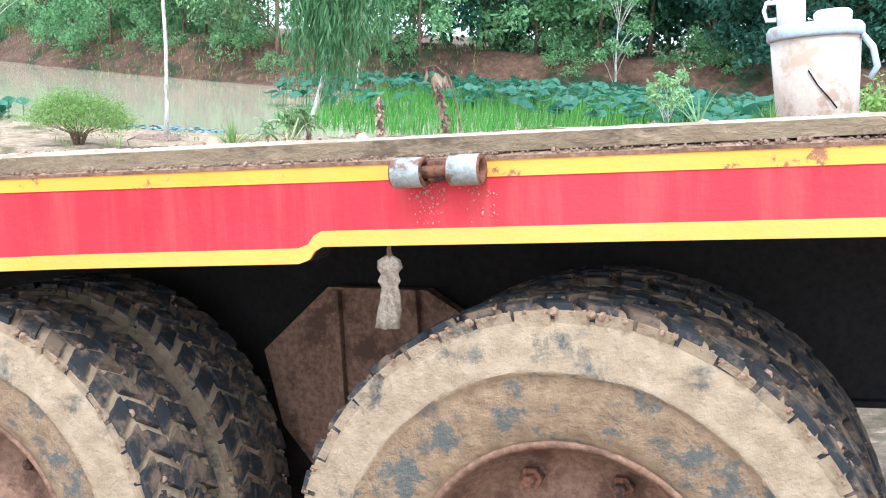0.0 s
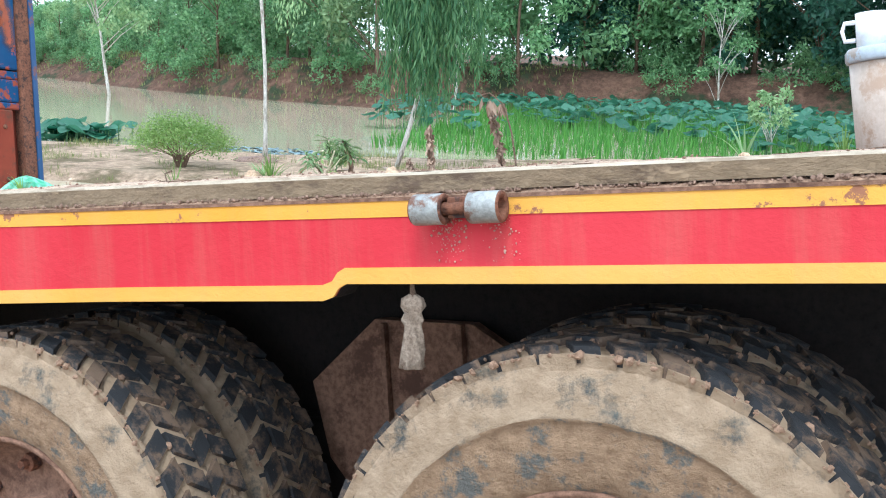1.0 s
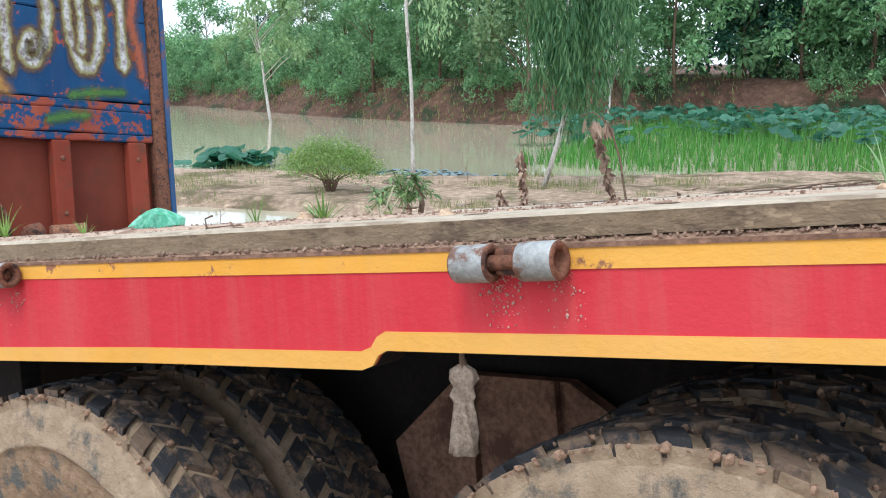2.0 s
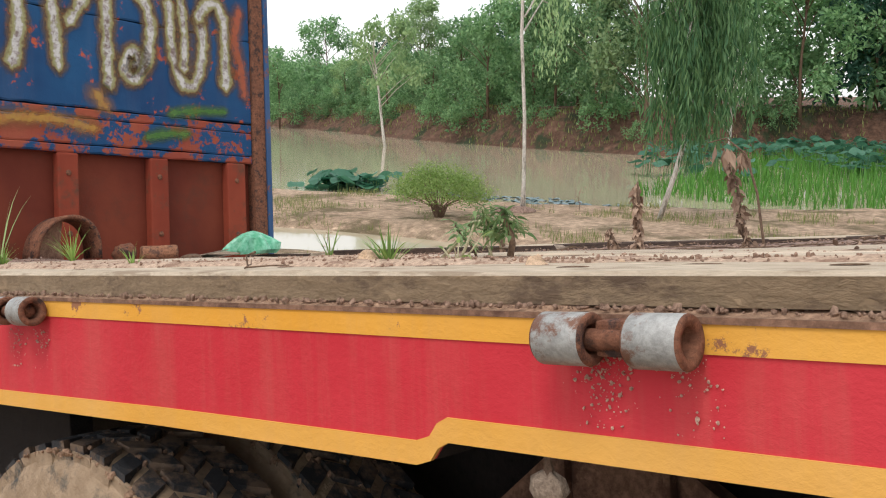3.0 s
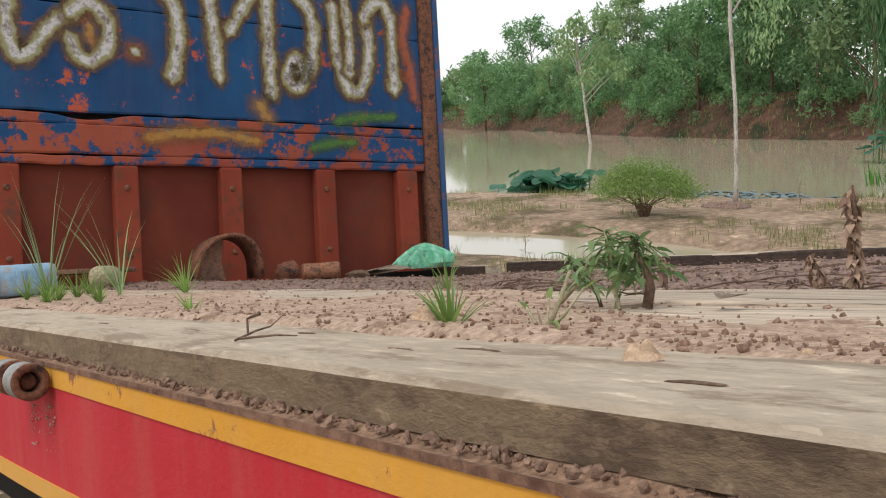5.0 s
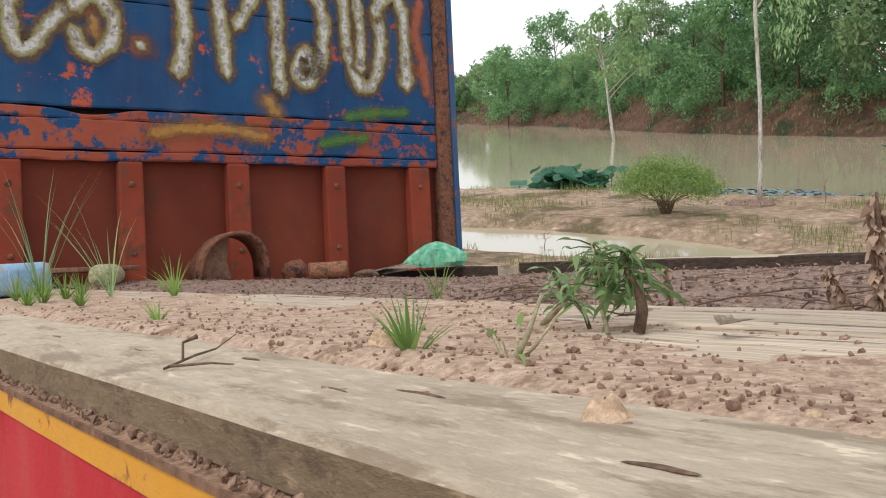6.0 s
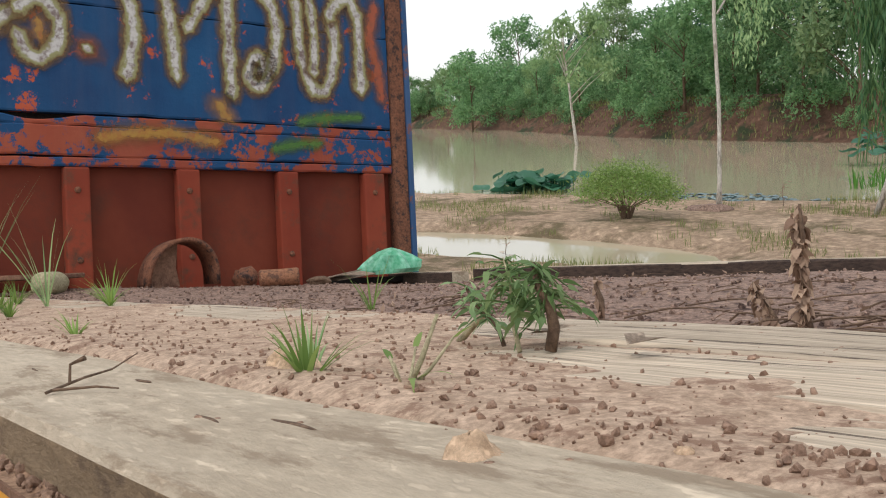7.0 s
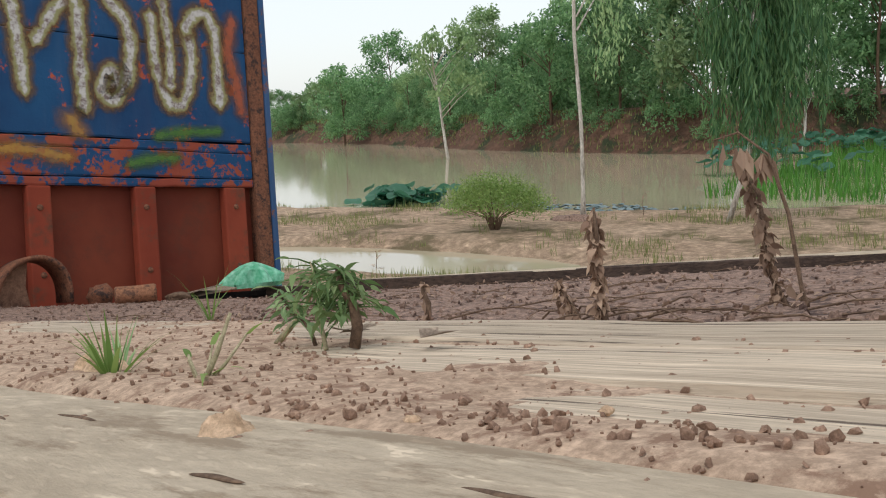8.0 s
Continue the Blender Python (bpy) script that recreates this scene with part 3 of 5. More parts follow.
# dirt that has settled on the planks
def dirt_height(x, y):
    n = noise.noise((x * 3.1, y * 4.5, 2)) + 0.5 * noise.noise((x * 9, y * 12, 4)) + 0.35 * noise.noise((x * 28, y * 34, 6)) + 0.22 * noise.noise((x * 62, y * 62, 9))
    cover = 0.0050 * ease((-x + 0.25) / 0.9) - 0.0022
    strip = 0.006 * math.exp(-((y - 0.225) / 0.045) ** 2) * (1 - 0.5 * ease((x - 0.5) / 0.6))
    z = deck_z(x) + cover + strip + 0.0055 * n
    if y < 0.20:
        z -= 0.02 * ease((0.20 - y) / 0.05)
    return z - 0.012 * ease((y - 0.682) / 0.03)


bm = bmesh.new()
sheet(bm, axis_marks(-4.02, 2.25, -0.9, 0.9, 0.012, 1.04), steps(0.12, 0.71, 50), dirt_height)
tagged(part("dirt", bm, DIRT, smooth=True, m=TILT), "dry pale clay dirt lying over the deck planks", "dirt", kind="stuff")


def damp_height(x, y):
    n = noise.noise((x * 2.4, y * 3.1, 12)) + 0.6 * noise.noise((x * 8, y * 9, 14)) + 0.45 * noise.noise((x * 26, y * 30, 16))
    head = 0.06 * ease((-x - 2.2) / 1.6) * max(-0.55, min(1.0, 2.1 - y))
    return 1.304 - 0.006 * x + 0.010 * n - 0.004 * (y - 0.7) - 0.026 * ease((y - 2.1) / 0.5) + head


bm = bmesh.new()
sheet(bm, axis_marks(-4.06, 2.25, -1.4, 0.8, 0.016, 1.05), steps(0.703, 2.702, 100), damp_height)
tagged(part("soil", bm, DAMP, smooth=True, m=TILT), "damp dark brown soil filling the far side of the deck", "soil", kind="stuff")


bm = bmesh.new()
sheet(bm, axis_marks(-4.2, 2.2, -1.2, 0.9, 0.012, 1.05), steps(-0.002, 0.06, 10), lambda x, y: rail_top(x) + 0.0062 + ease((y - 0.002) / 0.016) * (0.004 + 0.004 * noise.noise((x * 30, y * 40, 1)) + 0.003 * noise.noise((x * 9, y * 9, 4)) + 0.06 * y))
tagged(part("ledge_dirt", bm, CLAYMUD, m=TILT), "reddish dirt packed on the rail under the edge plank", "dirt", kind="stuff")


# crumbs along the ledge between rail and edge plank
def clods(name, count, place, size, mat, label, seed):
    rng = random.Random(seed)
    spots = []
    for k in range(count):
        x, y, z = place(rng)
        s = size[0] + (size[1] - size[0]) * rng.random() ** 3
        spots.append(((x, y, z + s * 0.3), s, rng.uniform(0.45, 0.85)))
    ob = pebbles(name, spots, mat, seed)
    ob.matrix_basis = TILT
    return tagged(ob, label, "clods", kind="stuff")


def ledge(rng):
    x = rng.uniform(-2.2, 1.8)
    return x, rng.uniform(0.0, 0.04), rail_top(x) + 0.010


def on_dirt(rng):
    x, y = rng.gauss(-0.1, 0.9), 0.18 + 0.50 * rng.random() ** 1.3
    x = max(-3.9, min(2.1, x))
    return x, y, max(dirt_height(x, y), deck_z(x) - 0.004)


def on_soil(rng):
    x, y = rng.uniform(-3.9, 1.6), 0.71 + 1.95 * rng.random() ** 1.5
    return x, y, damp_height(x, y)


def heap(rng):
    x, y = rng.gauss(0.15, 0.13), rng.gauss(0.22, 0.035)
    return x, y, max(dirt_height(x, y), deck_z(x) - 0.004)


def splash(rng):
    x = rng.choice((0.225, 0.235, 0.245, 0.33, -1.03, -0.935)) + rng.gauss(0.02, 0.016)
    return x, -0.0022, max(1.165, 1.235 - abs(rng.gauss(0, 0.035)))


clods("mud_splash", 420, splash, (0.0006, 0.0024), SPLASH, "pale mud specks splashed on the red rail", 8)
clods("ledge_crumbs", 3200, ledge, (0.0012, 0.0060), CLOD, "brown clay crumbs lodged under the edge plank", 3)
clods("clay_crumbs", 3600, on_dirt, (0.0005, 0.0040), CLOD, "small brown clay crumbs scattered on the planks", 4)
clods("soil_crumbs", 9000, on_soil, (0.0012, 0.0085), DAMP, "rough soil crumbs on the far side of the deck", 5)
clods("clod_heap", 230, heap, (0.0010, 0.0052), CLOD, "reddish clay lumps gathered beside the edge plank", 6)


def lump(name, x, y, z, size, mat, label, seed, cat="clod"):
    rng = random.Random(seed)
    bm = bmesh.new()
    bmesh.ops.create_icosphere(bm, subdivisions=3, radius=1)
    for q in bm.verts:
        d = 1 + 0.28 * noise.noise(q.co * 1.6 + Vector((seed, 0, 0))) + 0.16 * noise.noise(q.co * 4 + Vector((seed, 3, 0)))
        q.co = Vector((q.co.x * size[0], q.co.y * size[1], q.co.z * size[2])) * d
    return tagged(part(name, bm, mat, smooth=True, m=TILT @ pose(x, y, z, 0, 0, rng.uniform(0, 90))), label, cat)


def clay_heap(x, y, z, radius, height, label, seed):
    bm = bmesh.new()
    lathe(bm, [(radius, 0), (radius * 0.8, height * 0.2), (radius * 0.58, height * 0.42), (radius * 0.4, height * 0.66), (radius * 0.22, height * 0.88), (radius * 0.03, height)], 40)
    for q in bm.verts:
        w = q.co / radius
        q.co *= 1 + 0.45 * noise.noise(w * 1.7 + Vector((seed, 0, 0))) + 0.22 * noise.noise(w * 5 + Vector((0, seed, 0))) + 0.10 * noise.noise(w * 13)
    return tagged(part("clay_mound", bm, ORANGE, smooth=True, m=TILT @ pose(x, y, z)), label, "clod")


clay_heap(-0.325, 0.240, 1.324, 0.036, 0.024, "small crumbly heap of orange clay on the deck", 1.3)
clay_heap(0.072, 0.142, 1.317, 0.019, 0.016, "small crumbly cone of orange clay on the edge plank", 2.6)
for k, (x, y, s, mt) in enumerate(((0.093, 0.137, 0.009, CLOD), (0.118, 0.165, 0.008, CLOD), (0.149, 0.209, 0.016, ORANGE), (0.10, 0.215, 0.012, CLOD), (-0.145, 0.102, 0.010, CLOD), (0.23, 0.272, 0.014, ORANGE), (0.32, 0.245, 0.014, CLOD), (0.19, 0.235, 0.015, CLOD), (-0.085, 0.13, 0.009, CLOD), (-0.03, 0.50, 0.012, CLOD), (0.10, 0.56, 0.013, CLOD), (0.69, 0.22, 0.03, ORANGE), (0.50, 0.27, 0.012, ORANGE), (-0.16, 0.095, 0.012, CLOD), (0.95, 0.28, 0.035, ORANGE), (1.1, 0.26, 0.04, CLOD), (0.06, 0.195, 0.012, CLOD), (0.04, 0.21, 0.011, CLOD), (0.28, 0.225, 0.013, CLOD))):
    s *= 0.31
    lump("stone", x, y, deck_z(x) + s * 0.3, (s, s * 0.8, s * 0.6), mt, "small brown clay stone lying on the deck", 10 + k, "stone")

# splits in the edge plank
for k, (x, y, l) in enumerate(((-0.157, 0.098, 0.030), (-0.085, 0.125, 0.034), (0.17, 0.08, 0.022), (-0.62, 0.10, 0.03), (0.30, 0.12, 0.025), (-0.40, 0.14, 0.02), (0.46, 0.09, 0.02), (-0.95, 0.09, 0.03))):
    bm = bmesh.new()
    bmesh.ops.create_uvsphere(bm, u_segments=14, v_segments=6, radius=1)
    for q in bm.verts:
        q.co = Vector((q.co.x * l, (q.co.y * 0.0022 + 0.0007 * math.sin(q.co.x * 4 + k)), q.co.z * 0.0012))
    part("split", bm, TWIG, trailer, "", False, pose(x, y, 1.3200 - 0.016 * x, 0, 0, -4 + 3 * (k % 3)))

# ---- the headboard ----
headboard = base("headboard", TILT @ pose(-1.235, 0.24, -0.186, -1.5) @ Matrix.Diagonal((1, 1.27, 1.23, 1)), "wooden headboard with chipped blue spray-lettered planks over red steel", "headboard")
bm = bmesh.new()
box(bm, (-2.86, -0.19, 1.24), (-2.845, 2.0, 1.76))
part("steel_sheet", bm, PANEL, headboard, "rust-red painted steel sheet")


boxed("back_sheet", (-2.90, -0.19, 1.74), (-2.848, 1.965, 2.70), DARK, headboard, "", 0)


def headplank(z0, z1, mat, seed, label, sag=0.0):
    bm = bmesh.new()
    ys = steps(-0.19, 1.962, 64)
    rows = []
    for y in ys:
        e0, e1 = (noise.noise((y * 3, seed, 0)) * 0.004 + noise.noise((y * 14, seed, 2)) * 0.003 for _ in (0, 1))
        gap = sag * math.exp(-((y - 0.52) / 0.10) ** 2)
        c = 0.004
        rows.append([bm.verts.new(q) for q in ((-2.84, y, z0 + e0), (-2.80 + c, y, z0 + e0), (-2.80 + c * 2 + e0, y, z0 + e0 + c + 0.003), (-2.792 + e1, y, z1 + e1 - c - gap), (-2.80 + c, y, z1 + e1 - gap), (-2.84, y, z1 + e1 - gap))])
    for a, c2 in zip(rows, rows[1:]):
        for k in range(6):
            bm.faces.new((a[k], c2[k], c2[(k + 1) % 6], a[(k + 1) % 6]))
    bm.faces.new(rows[0])
    bm.faces.new(rows[-1][::-1])
    return part("plank", bm, mat, headboard, label)


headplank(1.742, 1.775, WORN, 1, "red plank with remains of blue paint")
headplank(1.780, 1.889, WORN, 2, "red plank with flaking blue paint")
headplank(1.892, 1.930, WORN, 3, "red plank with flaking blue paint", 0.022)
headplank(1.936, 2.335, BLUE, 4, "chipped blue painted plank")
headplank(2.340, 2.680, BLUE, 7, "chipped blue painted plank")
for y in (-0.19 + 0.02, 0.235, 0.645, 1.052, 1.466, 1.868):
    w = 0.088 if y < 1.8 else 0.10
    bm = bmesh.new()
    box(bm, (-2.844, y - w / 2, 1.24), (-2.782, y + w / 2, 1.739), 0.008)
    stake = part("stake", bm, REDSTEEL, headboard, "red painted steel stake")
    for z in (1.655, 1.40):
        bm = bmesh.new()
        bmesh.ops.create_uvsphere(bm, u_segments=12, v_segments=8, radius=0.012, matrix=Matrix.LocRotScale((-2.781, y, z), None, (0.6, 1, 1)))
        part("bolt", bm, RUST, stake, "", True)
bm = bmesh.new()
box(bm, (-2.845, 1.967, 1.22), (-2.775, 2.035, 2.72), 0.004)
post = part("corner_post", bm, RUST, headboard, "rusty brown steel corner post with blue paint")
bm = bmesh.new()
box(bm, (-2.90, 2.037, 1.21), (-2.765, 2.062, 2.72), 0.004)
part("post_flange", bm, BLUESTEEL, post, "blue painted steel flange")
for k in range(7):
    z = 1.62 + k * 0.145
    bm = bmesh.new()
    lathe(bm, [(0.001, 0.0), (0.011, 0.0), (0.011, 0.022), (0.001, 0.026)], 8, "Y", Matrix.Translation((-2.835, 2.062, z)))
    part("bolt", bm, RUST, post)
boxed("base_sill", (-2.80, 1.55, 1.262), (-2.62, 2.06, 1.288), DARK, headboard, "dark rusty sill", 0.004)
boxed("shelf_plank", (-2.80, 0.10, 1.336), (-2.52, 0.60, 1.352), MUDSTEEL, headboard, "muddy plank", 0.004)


# sprayed letters, as shapes only
def stroke(pts, width, mat, x, label, seed):
    bm = bmesh.new()
    rich = []
    for (y0, z0), (y1, z1) in zip(pts, pts[1:]):
        rich += [(y0 + (y1 - y0) * k / 6, z0 + (z1 - z0) * k / 6) for k in range(6)]
    rich.append(pts[-1])
    for _ in range(4):
        rich = [rich[0]] + [tuple((a + 2 * c + d) / 4 for a, c, d in zip(p, q, r)) for p, q, r in zip(rich, rich[1:], rich[2:])] + [rich[-1]]
    lay = bm.verts.layers.float.new("across")
    lines = []
    for k, (y, z) in enumerate(rich):
        y0, z0 = rich[max(0, k - 1)]
        y1, z1 = rich[min(len(rich) - 1, k + 1)]
        d = Vector((0, y1 - y0, z1 - z0)).normalized()
        side = Vector((0, -d.z, d.y)) * width / 2 * (1 + 0.30 * noise.noise((y * 14, z * 14, seed)))
        lines.append((Vector((x, y, z)), side, 0.0))
        if k == 0:
            lines.insert(0, (Vector((x, y, z)) - d * width / 2, side * 0.5, 1.0))
        if k == len(rich) - 1:
            lines.append((Vector((x, y, z)) + d * width / 2, side * 0.5, 1.0))
    last = None
    for c, side, end in lines:
        row = [bm.verts.new(c + side * u) for u in (-1, -0.5, 0, 0.5, 1)]
        for q, u in zip(row, (1, 0.5, 0, 0.5, 1)):
            q[lay] = max(u, end)
        if last:
            for k in range(4):
                bm.faces.new((last[k], row[k], row[k + 1], last[k + 1]))
        last = row
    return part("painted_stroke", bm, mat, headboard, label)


WHITE = "sprayed white letter stroke in a yellow-brown mist"
stroke([(0.262, 2.41), (0.255, 2.28), (0.262, 2.17), (0.29, 2.12), (0.34, 2.15), (0.38, 2.22), (0.43, 2.27), (0.469, 2.299)], 0.112, SPRAY, -2.7862, WHITE, 1)
stroke([(0.469, 2.299), (0.512, 2.348), (0.57, 2.336), (0.609, 2.264), (0.594, 2.179), (0.539, 2.118), (0.489, 2.145), (0.465, 2.211)], 0.112, SPRAY, -2.7856, WHITE, 2)
stroke([(0.811, 2.456), (0.853, 2.369), (0.868, 2.264), (0.857, 2.17), (0.836, 2.087)], 0.112, SPRAY, -2.7862, WHITE, 3)
stroke([(0.978, 2.478), (1.0, 2.359), (1.013, 2.225), (1.021, 2.101)], 0.112, SPRAY, -2.7862, WHITE, 4)
stroke([(1.072, 2.292), (1.11, 2.35), (1.137, 2.409), (1.187, 2.457), (1.238, 2.449)], 0.10, SPRAY, -2.7856, WHITE, 5)
stroke([(1.232, 2.498), (1.236, 2.273), (1.238, 2.161), (1.243, 2.046)], 0.112, SPRAY, -2.7850, WHITE, 6)
stroke([(1.359, 2.492), (1.421, 2.435), (1.446, 2.337), (1.43, 2.205), (1.392, 2.109), (1.352, 2.074), (1.309, 2.117), (1.331, 2.194), (1.372, 2.212), (1.385, 2.16), (1.36, 2.14)], 0.112, SPRAY, -2.7862, WHITE, 7)
stroke([(1.536, 2.449), (1.539, 2.303), (1.56, 2.165), (1.604, 2.08), (1.653, 2.079), (1.691, 2.168), (1.708, 2.304), (1.685, 2.407)], 0.112, SPRAY, -2.7862, WHITE, 8)
stroke([(1.685, 2.407), (1.726, 2.483), (1.791, 2.494), (1.824, 2.406), (1.824, 2.254), (1.824, 2.104)], 0.112, SPRAY, -2.7856, WHITE, 9)
stroke([(1.587, 2.514), (1.605, 2.398), (1.609, 2.295), (1.602, 2.161)], 0.10, SPRAY, -2.7850, WHITE, 10)
stroke([(1.906, 2.477), (1.872, 2.334), (1.908, 2.215), (1.926, 2.07)], 0.10, SPRAYRED, -2.7845, "sprayed orange stroke", 31)
stroke([(0.690, 2.182), (0.709, 2.164)], 0.14, SPRAYRED, -2.7862, "sprayed orange dot", 32)
stroke([(0.692, 2.180), (0.706, 2.168)], 0.06, SPRAY, -2.7850, "sprayed white dot", 33)
stroke([(0.534, 2.262), (0.539, 2.20)], 0.085, SPRAYYEL, -2.7845, "sprayed yellow blot", 34)
stroke([(1.532, 1.950), (1.663, 1.972), (1.813, 1.98)], 0.075, SPRAYGREEN, -2.7850, "sprayed green streak", 35)
stroke([(1.415, 1.831), (1.511, 1.856), (1.608, 1.86)], 0.085, SPRAYGREEN, -2.7850, "sprayed green streak", 36)
stroke([(0.733, 1.849), (0.836, 1.872), (0.997, 1.879), (1.164, 1.851)], 0.11, SPRAYYEL, -2.7850, "sprayed yellow streak", 37)
stroke([(1.18, 2.00), (1.219, 1.95)], 0.13, SPRAYYEL, -2.7850, "sprayed orange blot", 38)

# ---- loose things on the deck ----
cooler = base("drink_cooler", TILT @ pose(0.863, 1.85, 1.286) @ Matrix.Diagonal((1.07, 1.07, 1.2, 1)), "dirty cream plastic drink cooler with a grey lid", "cooler")
bm = bmesh.new()
lathe(bm, [(0.001, 0), (0.108, 0), (0.114, 0.006), (0.128, 0.245), (0.001, 0.245)], 48)
part("body", bm, COOLER, cooler, "", True)
bm = bmesh.new()
lathe(bm, [(0.001, 0.246), (0.134, 0.246), (0.138, 0.252), (0.138, 0.272), (0.130, 0.282), (0.001, 0.290)], 48)
lid = part("lid", bm, GREYPL, cooler, "grey plastic lid", True)
bm = bmesh.new()
lathe(bm, [(0.001, 0.286), (0.052, 0.286), (0.054, 0.308), (0.046, 0.316), (0.001, 0.316)], 32, m=Matrix.Translation((0.05, -0.02, 0)))
part("cap", bm, WHITEPL, lid, "white cap", True)
bm = bmesh.new()
lathe(bm, [(0.001, 0.284), (0.040, 0.284), (0.042, 0.37), (0.036, 0.37), (0.034, 0.30), (0.001, 0.30)], 32, m=Matrix.Translation((-0.065, -0.02, 0)))
part("cup", bm, WHITEPL, lid, "white plastic cup", True)
bm = bmesh.new()
tube(bm, [(-0.107, -0.02, 0.35), (-0.135, -0.02, 0.35), (-0.142, -0.02, 0.33), (-0.135, -0.02, 0.305), (-0.107, -0.02, 0.305)], 0.006, 8)
part("cup_handle", bm, WHITEPL, lid)
bm = bmesh.new()
tube(bm, [(0.125, -0.03, 0.25), (0.155, -0.05, 0.21), (0.165, -0.06, 0.16), (0.145, -0.06, 0.13)], [0.009, 0.010, 0.010, 0.008], 8)
part("handle", bm, GREYPL, cooler, "grey carrying handle", True)
bm = bmesh.new()
tube(bm, [(-0.02, -0.125, 0.16), (0.005, -0.124, 0.12), (0.04, -0.117, 0.08), (0.055, -0.108, 0.06)], 0.0022, 6)
part("crack", bm, DARK, cooler)

jug = base("water_jug", TILT @ pose(-2.98, 0.37, 1.372), "pale blue plastic jug lying among the grass", "jug")
bm = bmesh.new()
box(bm, (-0.10, -0.20, 0), (0.10, 0.135, 0.105), 0.025)
for k in (-0.08, 0.0, 0.07):
    box(bm, (0.098, k, 0.01), (0.105, k + 0.03, 0.085), 0.003)
part("body", bm, JUGBLUE, jug, "", True)

tin = base("rusty_can", TILT @ pose(-3.48, 1.80, 1.376, 0, 0, -22) @ Matrix.Scale(1.15, 4), "crushed rusty tin can lying by the headboard", "can")
bm = bmesh.new()
lathe(bm, [(0.001, -0.075), (0.036, -0.075), (0.040, -0.070), (0.038, 0.0), (0.040, 0.068), (0.036, 0.074), (0.030, 0.066), (0.001, 0.064)], 28, "Y")
for q in bm.verts:
    q.co += rvec(random) * 0.0015
    q.co.z *= 0.88
part("shell", bm, CAN, tin, "", True)

flap = base("mud_flap", TILT @ pose(-3.75, 1.45, 1.368) @ Matrix.Scale(1.2, 4), "bent brown rusty steel hoop leaning on the headboard", "scrap hoop")
bm = bmesh.new()
rows = []
for k in range(19):
    a = math.pi * k / 18
    y, z = -0.135 * math.cos(a) + 0.02 * math.sin(a), 0.175 * math.sin(a) ** 0.8
    rows.append([bm.verts.new((dx, y * s, z * s)) for dx, s in ((-0.08, 1), (0.05, 1.02), (0.05, 0.93), (-0.08, 0.91))])
for a, c in zip(rows, rows[1:]):
    for k in range(4):
        bm.faces.new((a[k], a[(k + 1) % 4], c[(k + 1) % 4], c[k]))
bm.faces.new(rows[0][::-1])
bm.faces.new(rows[-1])
part("hoop", bm, RUST, flap, "", True)
bm = bmesh.new()
outline = [(-0.125, 0.0), (-0.115, 0.07), (-0.085, 0.125), (-0.03, 0.160), (0.0, 0.155), (-0.012, 0.07), (0.0, 0.0)]
back, front = ([bm.verts.new((x, y, z)) for y, z in outline] for x in (-0.02, 0.0))
bm.faces.new(back[::-1])
bm.faces.new(front)
for k in range(len(outline)):
    bm.faces.new((back[k], back[(k + 1) % len(outline)], front[(k + 1) % len(outline)], front[k]))
part("plate", bm, MUDSTEEL, flap, "bent brown steel plate")
lump("scrap_lump", -3.70, 1.74, 1.380, (0.065, 0.055, 0.055), RUST, "rusty lump of scrap by the headboard", 91, "scrap")
lump("scrap_lump", -3.62, 2.07, 1.345, (0.06, 0.035, 0.022), TWIG, "dark lump of earth by the headboard", 92, "clod")
bm = bmesh.new()
lathe(bm, [(0.001, -0.12), (0.042, -0.12), (0.046, -0.11), (0.047, 0.0), (0.045, 0.112), (0.041, 0.12), (0.001, 0.121)], 24, "Y")
for q in bm.verts:
    q.co *= 1 + 0.10 * noise.noise(q.co * 22)
tagged(part("short_log", bm, PALEWOOD, smooth=True, m=TILT @ pose(-3.58, 0.86, 1.420, 0, 0, 62)), "short round sawn log lying under the muddy shelf plank", "log")
for k, (x, y, ry) in enumerate(((-3.76, 2.32, 8), (-3.70, 2.22, -6))):
    bm = bmesh.new()
    box(bm, (-0.07, -0.11, 0), (0.07, 0.11, 0.006), 0.002)
    for q in bm.verts:
        q.co.z += 0.012 * noise.noise(q.co * 20)
    tagged(part("bark_scrap", bm, CLOTH, m=TILT @ pose(x, y, 1.352 + 0.008 * k, 4, ry, 25 * k)), "curled pale scrap of board on the sill", "scrap")

# green film bag, crumpled
bag = base("plastic_bag", TILT @ pose(-3.80, 2.60, 1.352) @ Matrix.Scale(1.08, 4), "crumpled translucent green plastic bag", "bag")
bm = bmesh.new()
rings = lathe(bm, [(0.128, 0.0), (0.138, 0.02), (0.125, 0.055), (0.095, 0.085), (0.05, 0.108), (0.022, 0.118), (0.004, 0.122)], 40)
for q in bm.verts:
    a = math.atan2(q.co.y, q.co.x)
    k = 1 + 0.17 * math.sin(7 * a + 2) + 0.34 * noise.noise(q.co * 14)
    q.co.x, q.co.y = q.co.x * k * 0.75, q.co.y * k
part("film", bm, PLASTIC, bag)

